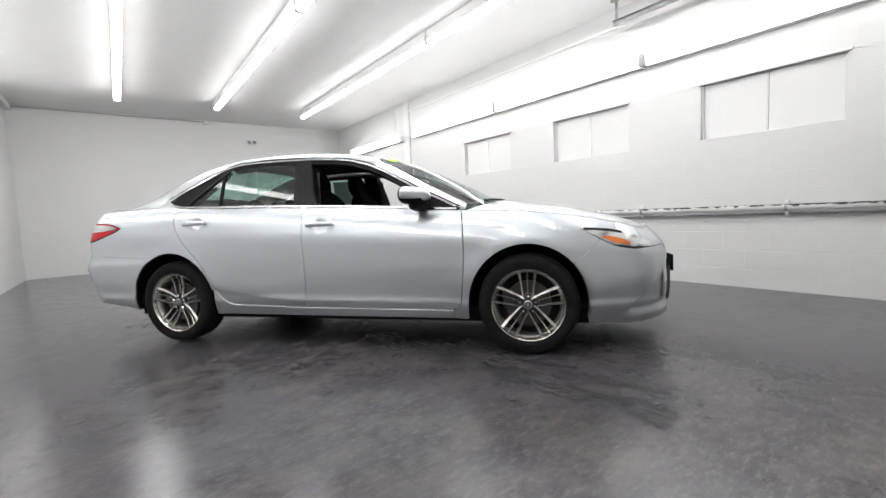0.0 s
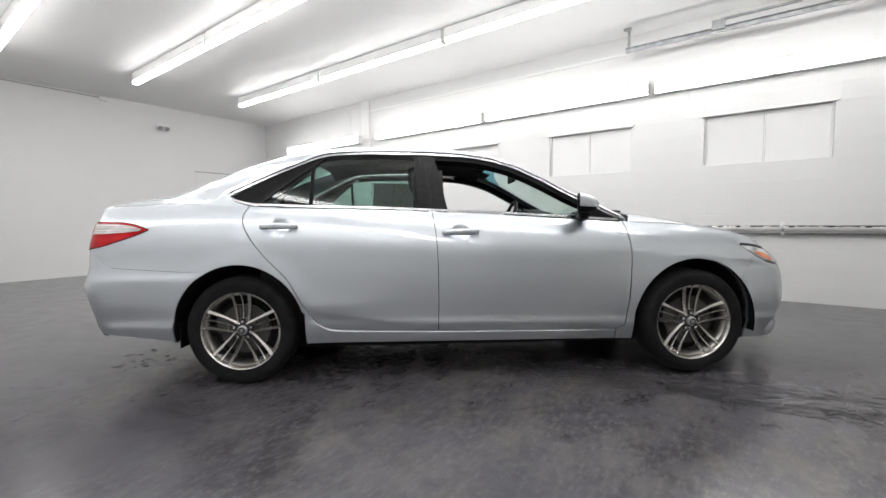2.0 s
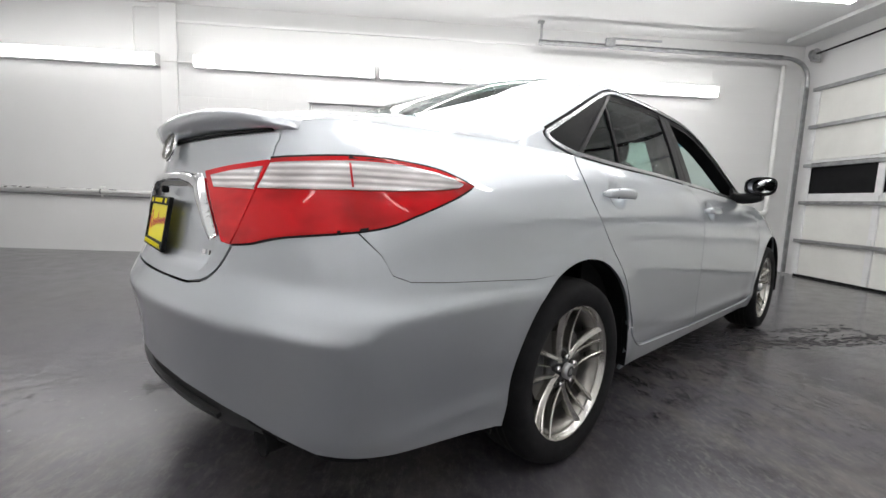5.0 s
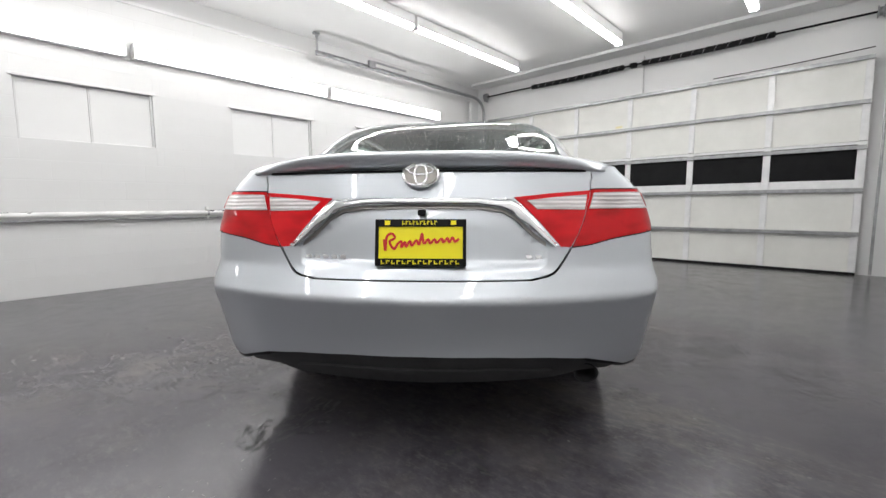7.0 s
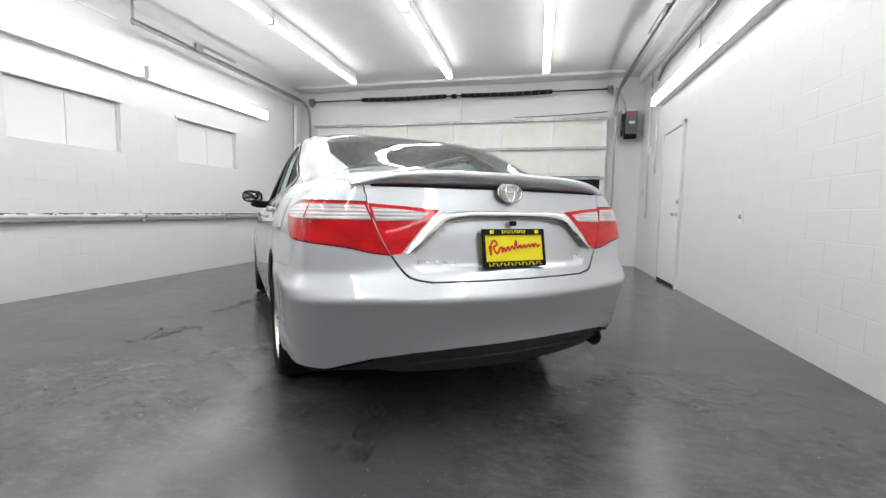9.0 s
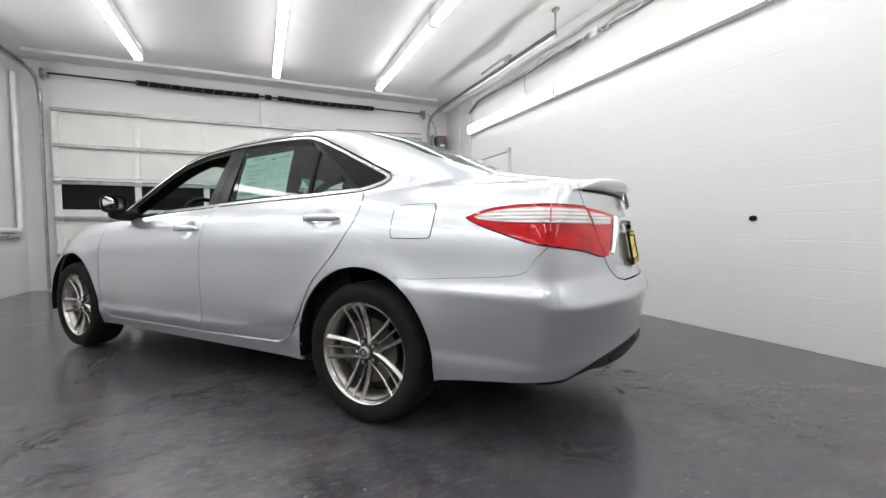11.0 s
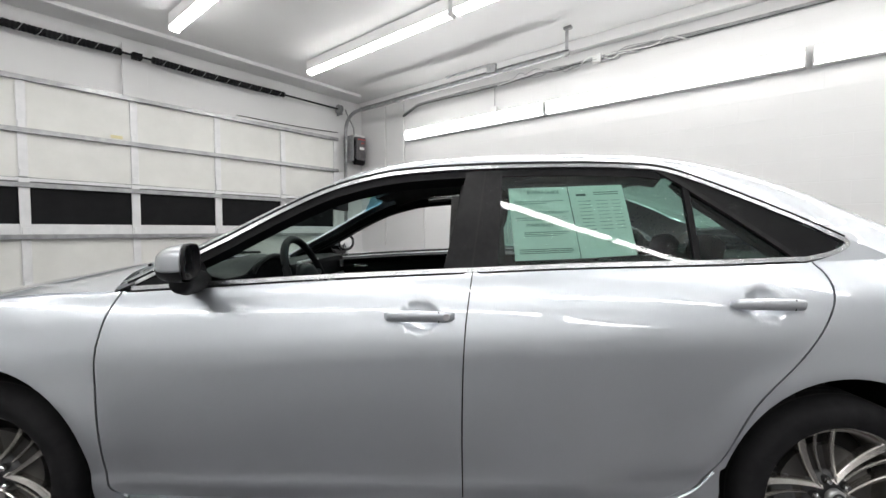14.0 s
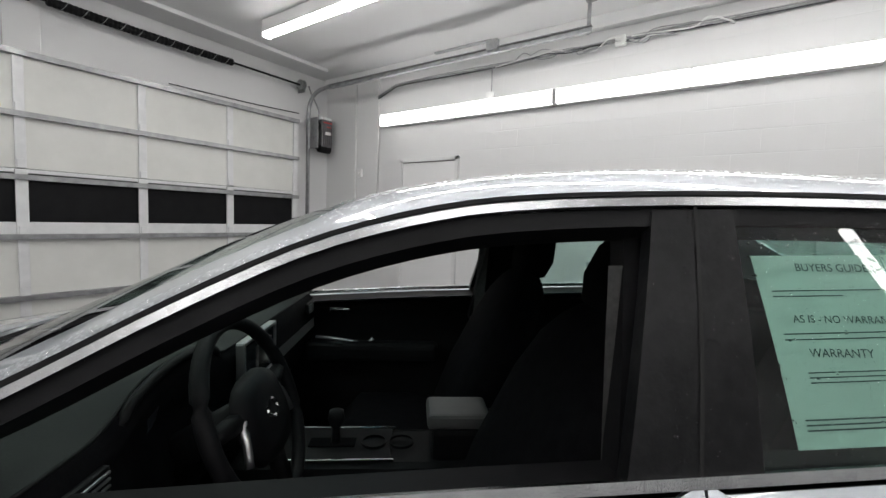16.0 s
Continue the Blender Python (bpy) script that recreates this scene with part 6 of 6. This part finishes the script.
def ink_bar(pg, u0, u1, v, h=0.012):
    p, q = on_page(pg, u0, v), on_page(pg, u1, v)
    panel("print_line", strip([tuple(p), tuple(q)], h * 0.26), green_surf, M_INK, sheet, 1, off=-0.0098, rim=0)


for v, u0, u1, h in ((0.20, 0.08, 0.9, 0.006), (0.23, 0.08, 0.6, 0.006), (0.43, 0.08, 0.88, 0.006), (0.46, 0.08, 0.92, 0.006), (0.63, 0.18, 0.9, 0.006), (0.655, 0.18, 0.85, 0.006), (0.68, 0.18, 0.7, 0.006), (0.86, 0.08, 0.9, 0.008), (0.885, 0.08, 0.92, 0.008), (0.91, 0.08, 0.88, 0.008)):
    ink_bar(pages[0], u0, u1, v, h)
for v in (0.10, 0.13):
    ink_bar(pages[1], 0.45, 0.9, v, 0.01)
for v in np.linspace(0.22, 0.62, 9):
    ink_bar(pages[1], 0.14, 0.36, float(v), 0.005)
    ink_bar(pages[1], 0.46, 0.68, float(v), 0.005)
    ink_bar(pages[1], 0.74, 0.9, float(v), 0.005)
ink_bar(pages[1], 0.52, 0.74, 0.80, 0.006)
ink_bar(pages[1], 0.12, 0.30, 0.13, 0.03)


def print_text(words, pg, u, v, size):
    """Words on a page, read from outside the car."""
    q = on_page(pg, u, v)
    o = green_surf(np.array([q[0]]), np.array([q[1]]))[0]
    up = green_surf(np.array([q[0]]), np.array([q[1] + 0.05]))[0] - o
    ay = Vector(up).normalized()
    ax = Vector((-1, 0.02, 0.045))
    ax = (ax - ay * ax.dot(ay)).normalized()
    az = ax.cross(ay)
    cu = bpy.data.curves.new("words", "FONT")
    cu.body, cu.size = words, size
    tmp = bpy.data.objects.new("tmp", cu)
    me = bpy.data.meshes.new_from_object(tmp)
    bpy.data.objects.remove(tmp)
    m = Matrix((ax, ay, az)).transposed().to_4x4()
    me.transform(Matrix.Translation(Vector(o) - az * 0.0092) @ m)
    me.materials.clear()
    me.materials.append(M_INK)
    part("words", me, M_INK, sheet)


print_text("BUYERS GUIDE", pages[0], 0.30, 0.09, 0.017)
print_text("AS IS - NO WARRANTY", pages[0], 0.17, 0.37, 0.0155)
print_text("WARRANTY", pages[0], 0.22, 0.55, 0.017)

# water drops
drop_bm = bmesh.new()
DROP = [(0.0, 0.55), (0.6, 0.42), (0.95, 0.12), (1.0, 0.0)]


def drops(surf, count, us, vs, seed, side=1, r0=0.0012, r1=0.0032, inside=None):
    rg = np.random.RandomState(seed)
    U, V = rg.uniform(*us, count), rg.uniform(*vs, count)
    if inside is not None:
        ok = inside(U, V)
        U, V = U[ok], V[ok]
    P = surf(U, V)
    h = 0.01
    N = np.cross(surf(U + h, V) - P, surf(U, V + h) - P)
    N /= np.linalg.norm(N, axis=1)[:, None] + 1e-9
    N *= np.where((N * (P - np.array([0, 0, 0.9]))).sum(1) < 0, -1, 1)[:, None]
    for p, n in zip(P, N):
        p, n = Vector(p), Vector(n)
        if side < 0:
            p.y, n.y = -p.y, -n.y
        r = rg.uniform(r0, r1)
        t = n.orthogonal().normalized()
        b = n.cross(t)
        rings = [[drop_bm.verts.new(p + n * (DROP[k][1] * r + 0.0003) + (t * math.cos(a) + b * math.sin(a)) * DROP[k][0] * r) for a in np.linspace(0, 2 * math.pi, 7, endpoint=False)] for k in (1, 2, 3)]
        top = drop_bm.verts.new(p + n * DROP[0][1] * r)
        for i in range(7):
            j = (i + 1) % 7
            drop_bm.faces.new((top, rings[0][i], rings[0][j]))
            drop_bm.faces.new((rings[0][i], rings[1][i], rings[1][j], rings[0][j]))
            drop_bm.faces.new((rings[1][i], rings[2][i], rings[2][j], rings[1][j]))


drops(roof_surf, 2600, (-1.86, -1.12), (-0.78, 0.78), 1, 1, 0.0012, 0.0042)
drops(roof_surf, 1500, (-1.1, 0.3), (0.55, 0.99), 2)
drops(roof_surf, 500, (-1.1, 0.3), (-0.99, -0.55), 3)
drops(roof_surf, 600, (0.3, 0.95), (0.94, 0.998), 9)
for k in (1, -1):
    drops(green_surf, 1700, (-1.3, -0.35), (1.06, 1.39), 4 + k, k, 0.0008, 0.0028, lambda x, z: (z < window_top(x) - 0.03) & (z > side_top(x) + 0.02))
    drops(green_surf, 320, (-0.33, -0.2), (1.06, 1.38), 14 + k, k, 0.001, 0.0025)
    drops(green_surf, 260, (-0.9, 0.85), (0.95, 1.42), 24 + k, k, 0.001, 0.002, lambda x, z: np.abs(z - window_top(x) + 0.006) < 0.008)
M_WATER = material("water", (1, 1, 1), 0.02)
principled(M_WATER).inputs["Transmission Weight"].default_value = 1.0
principled(M_WATER).inputs["IOR"].default_value = 1.33
tagged(part("water_beading", drop_bm, M_WATER, car, "clear water drops on the glass and roof", smooth=True), kind="stuff")


# ---- marks on the floor ----
def blot(bm, x, y, rx, ry, turn, rg, n=11, z=0.0012):
    c, s = math.cos(turn), math.sin(turn)
    ring = []
    for a in np.linspace(0, 2 * math.pi, n, endpoint=False):
        k = rg.uniform(0.55, 1.15)
        u, v = rx * k * math.cos(a), ry * k * math.sin(a)
        ring.append(bm.verts.new((x + c * u - s * v, y + s * u + c * v, z)))
    bm.faces.new(ring)


rg = random.Random(11)
marks = bmesh.new()
# tyre marks: two broken bands left by a car that rolled in
for (xa, ya_), (xb, yb_), wide, count in (((0.4, -0.32), (2.62, -0.02), 0.12, 430), ((0.9, 0.0), (2.5, 0.22), 0.10, 150), ((-2.35, -0.95), (-1.9, -0.85), 0.12, 60), ((-1.4, 1.2), (-0.9, 1.02), 0.08, 50), ((-0.5, 1.2), (0.5, 1.3), 0.10, 70)):
    d = math.atan2(yb_ - ya_, xb - xa)
    for i in range(count):
        t = rg.random() ** 0.8
        off = rg.gauss(0, wide * 0.5)
        blot(marks, xa + (xb - xa) * t - math.sin(d) * off, ya_ + (yb_ - ya_) * t + math.cos(d) * off, rg.uniform(0.006, 0.05), rg.uniform(0.003, 0.013), d + rg.gauss(0, 0.25), rg, z=0.001 + 0.0000035 * i)
for x, y, r in ((1.91, -0.9, 0.018), (1.98, -0.89, 0.014), (1.99, -0.31, 0.02), (1.41, -0.77, 0.02), (-2.21, -0.84, 0.035), (-2.27, -0.97, 0.03), (-2.32, -0.85, 0.025), (-2.03, -0.6, 0.02), (0.93, -0.88, 0.015), (-1.15, 1.16, 0.05), (-1.04, 1.09, 0.03), (-1.67, -1.72, 0.07), (-1.53, -1.69, 0.06), (-2.25, 0.57, 0.025), (-2.06, -0.97, 0.05), (-2.25, -0.9, 0.04)):
    for j in range(9):
        blot(marks, x + rg.gauss(0, 1.5 * r), y + rg.gauss(0, 1.5 * r), r * rg.uniform(0.12, 0.55), r * rg.uniform(0.1, 0.35), rg.uniform(0, 3), rg, z=0.0024 + 0.00005 * j)
for i in range(420):
    x, y = rg.uniform(-3.6, 3.2), rg.uniform(-2.6, 2.2)
    r = rg.uniform(0.002, 0.009)
    blot(marks, x, y, r, r * rg.uniform(0.4, 1), rg.uniform(0, 3), rg, 7, z=0.003)
tagged(part("floor_marks", marks, M_STAIN, floor, "black tyre marks and spots on the floor"), kind="stuff")
scuffs = bmesh.new()
for cx, cy, n, sx, sy in ((-1.35, 0.45, 160, 0.45, 0.30), (-2.5, -1.15, 26, 0.12, 0.10), (0.2, 1.1, 40, 0.5, 0.25), (1.2, -0.6, 20, 0.5, 0.2)):
    for i in range(n):
        blot(scuffs, rg.gauss(cx, sx), rg.gauss(cy, sy), rg.uniform(0.002, 0.012), rg.uniform(0.0008, 0.0026), rg.gauss(0.5, 0.7), rg, 7, z=0.0036 + 0.000001 * i)
tagged(part("floor_scuffs", scuffs, M_SCUFF, floor, "pale scratches in the floor paint"), kind="stuff")
litter = bmesh.new()
for i in range(16):
    x, y = rg.gauss(-2.2, 0.7), rg.gauss(-0.4, 1.0)
    r = rg.uniform(0.003, 0.009)
    bmesh.ops.create_icosphere(litter, subdivisions=1, radius=r, matrix=Matrix.Translation((x, y, r * 0.5 + 0.001)) @ Matrix.Diagonal((1, rg.uniform(0.5, 1), 0.5, 1)))
tagged(part("grit", litter, M_SCUFF, None), "small pale crumbs of grit on the floor", "grit", kind="stuff")

# ---- blocks of the walls ----
BW, BH, JOINT = 0.406, 0.2013, 0.004
block_meshes = {}


def block_mesh(w, h):
    key = (round(w, 3), round(h, 3))
    if key not in block_meshes:
        bm = bmesh.new()
        w2, h2, b = key[0] / 2, key[1] / 2, 0.0035
        back = [bm.verts.new((x, 0.0, z)) for x, z in ((-w2, -h2), (w2, -h2), (w2, h2), (-w2, h2))]
        front = [bm.verts.new((x, 0.0009, z)) for x, z in ((-w2 + b / 3, -h2 + b), (w2 - b / 3, -h2 + b), (w2 - b / 3, h2 - b), (-w2 + b / 3, h2 - b))]
        bm.faces.new(front[::-1])
        for i in range(4):
            j = (i + 1) % 4
            bm.faces.new((back[i], front[i], front[j], back[j])[::-1])
        bm.normal_update()
        me = mesh_of(bm, "block")
        me.materials.append(M_WALL)
        block_meshes[key] = me
    return block_meshes[key]


def lay_blocks(wall, y, turn, x0, x1, near, holes):
    """Courses of painted blocks on a wall: the near ones as parts, the others as one mesh."""
    rest, pieces = bmesh.new(), 0
    for row in range(17):
        za, zb = row * BH, min((row + 1) * BH, ZC) - JOINT
        spans = [(x0, x1)]
        for a, b in holes:
            if zb > WZ0 and za < WZ1:
                spans = [s for u, v in spans for s in ((u, min(v, a - 0.005)), (max(u, b + 0.005), v)) if s[1] - s[0] > 0.05]
        for u, v in spans:
            x = math.floor(u / BW) * BW + (BW / 2 if row % 2 else 0) - BW
            while x < v:
                a, b = max(x, u), min(x + BW - JOINT / 4, v)
                if b - a > 0.06:
                    me, cx, cz = block_mesh(b - a, zb - za), (a + b) / 2, (za + zb) / 2
                    m = pose(cx, y, cz, 0, 0, turn)
                    if near[0] < cx < near[1] and pieces < 300:
                        ob = new("block", me)
                        ob.parent = wall
                        ob.matrix_basis = m
                        pieces += 1
                    else:
                        k = len(rest.verts)
                        rest.from_mesh(me)
                        rest.verts.ensure_lookup_table()
                        bmesh.ops.transform(rest, matrix=m, verts=rest.verts[k:])
                x += BW
    tagged(part("far_blocks", rest, M_WALL, wall), kind="stuff")


lay_blocks(wall_n, Y1, 180, -4.44, X1, (-2.9, 4.66), WINDOWS)
lay_blocks(wall_s, Y0, 0, X0, 2.18, (-3.8, 2.2), [])
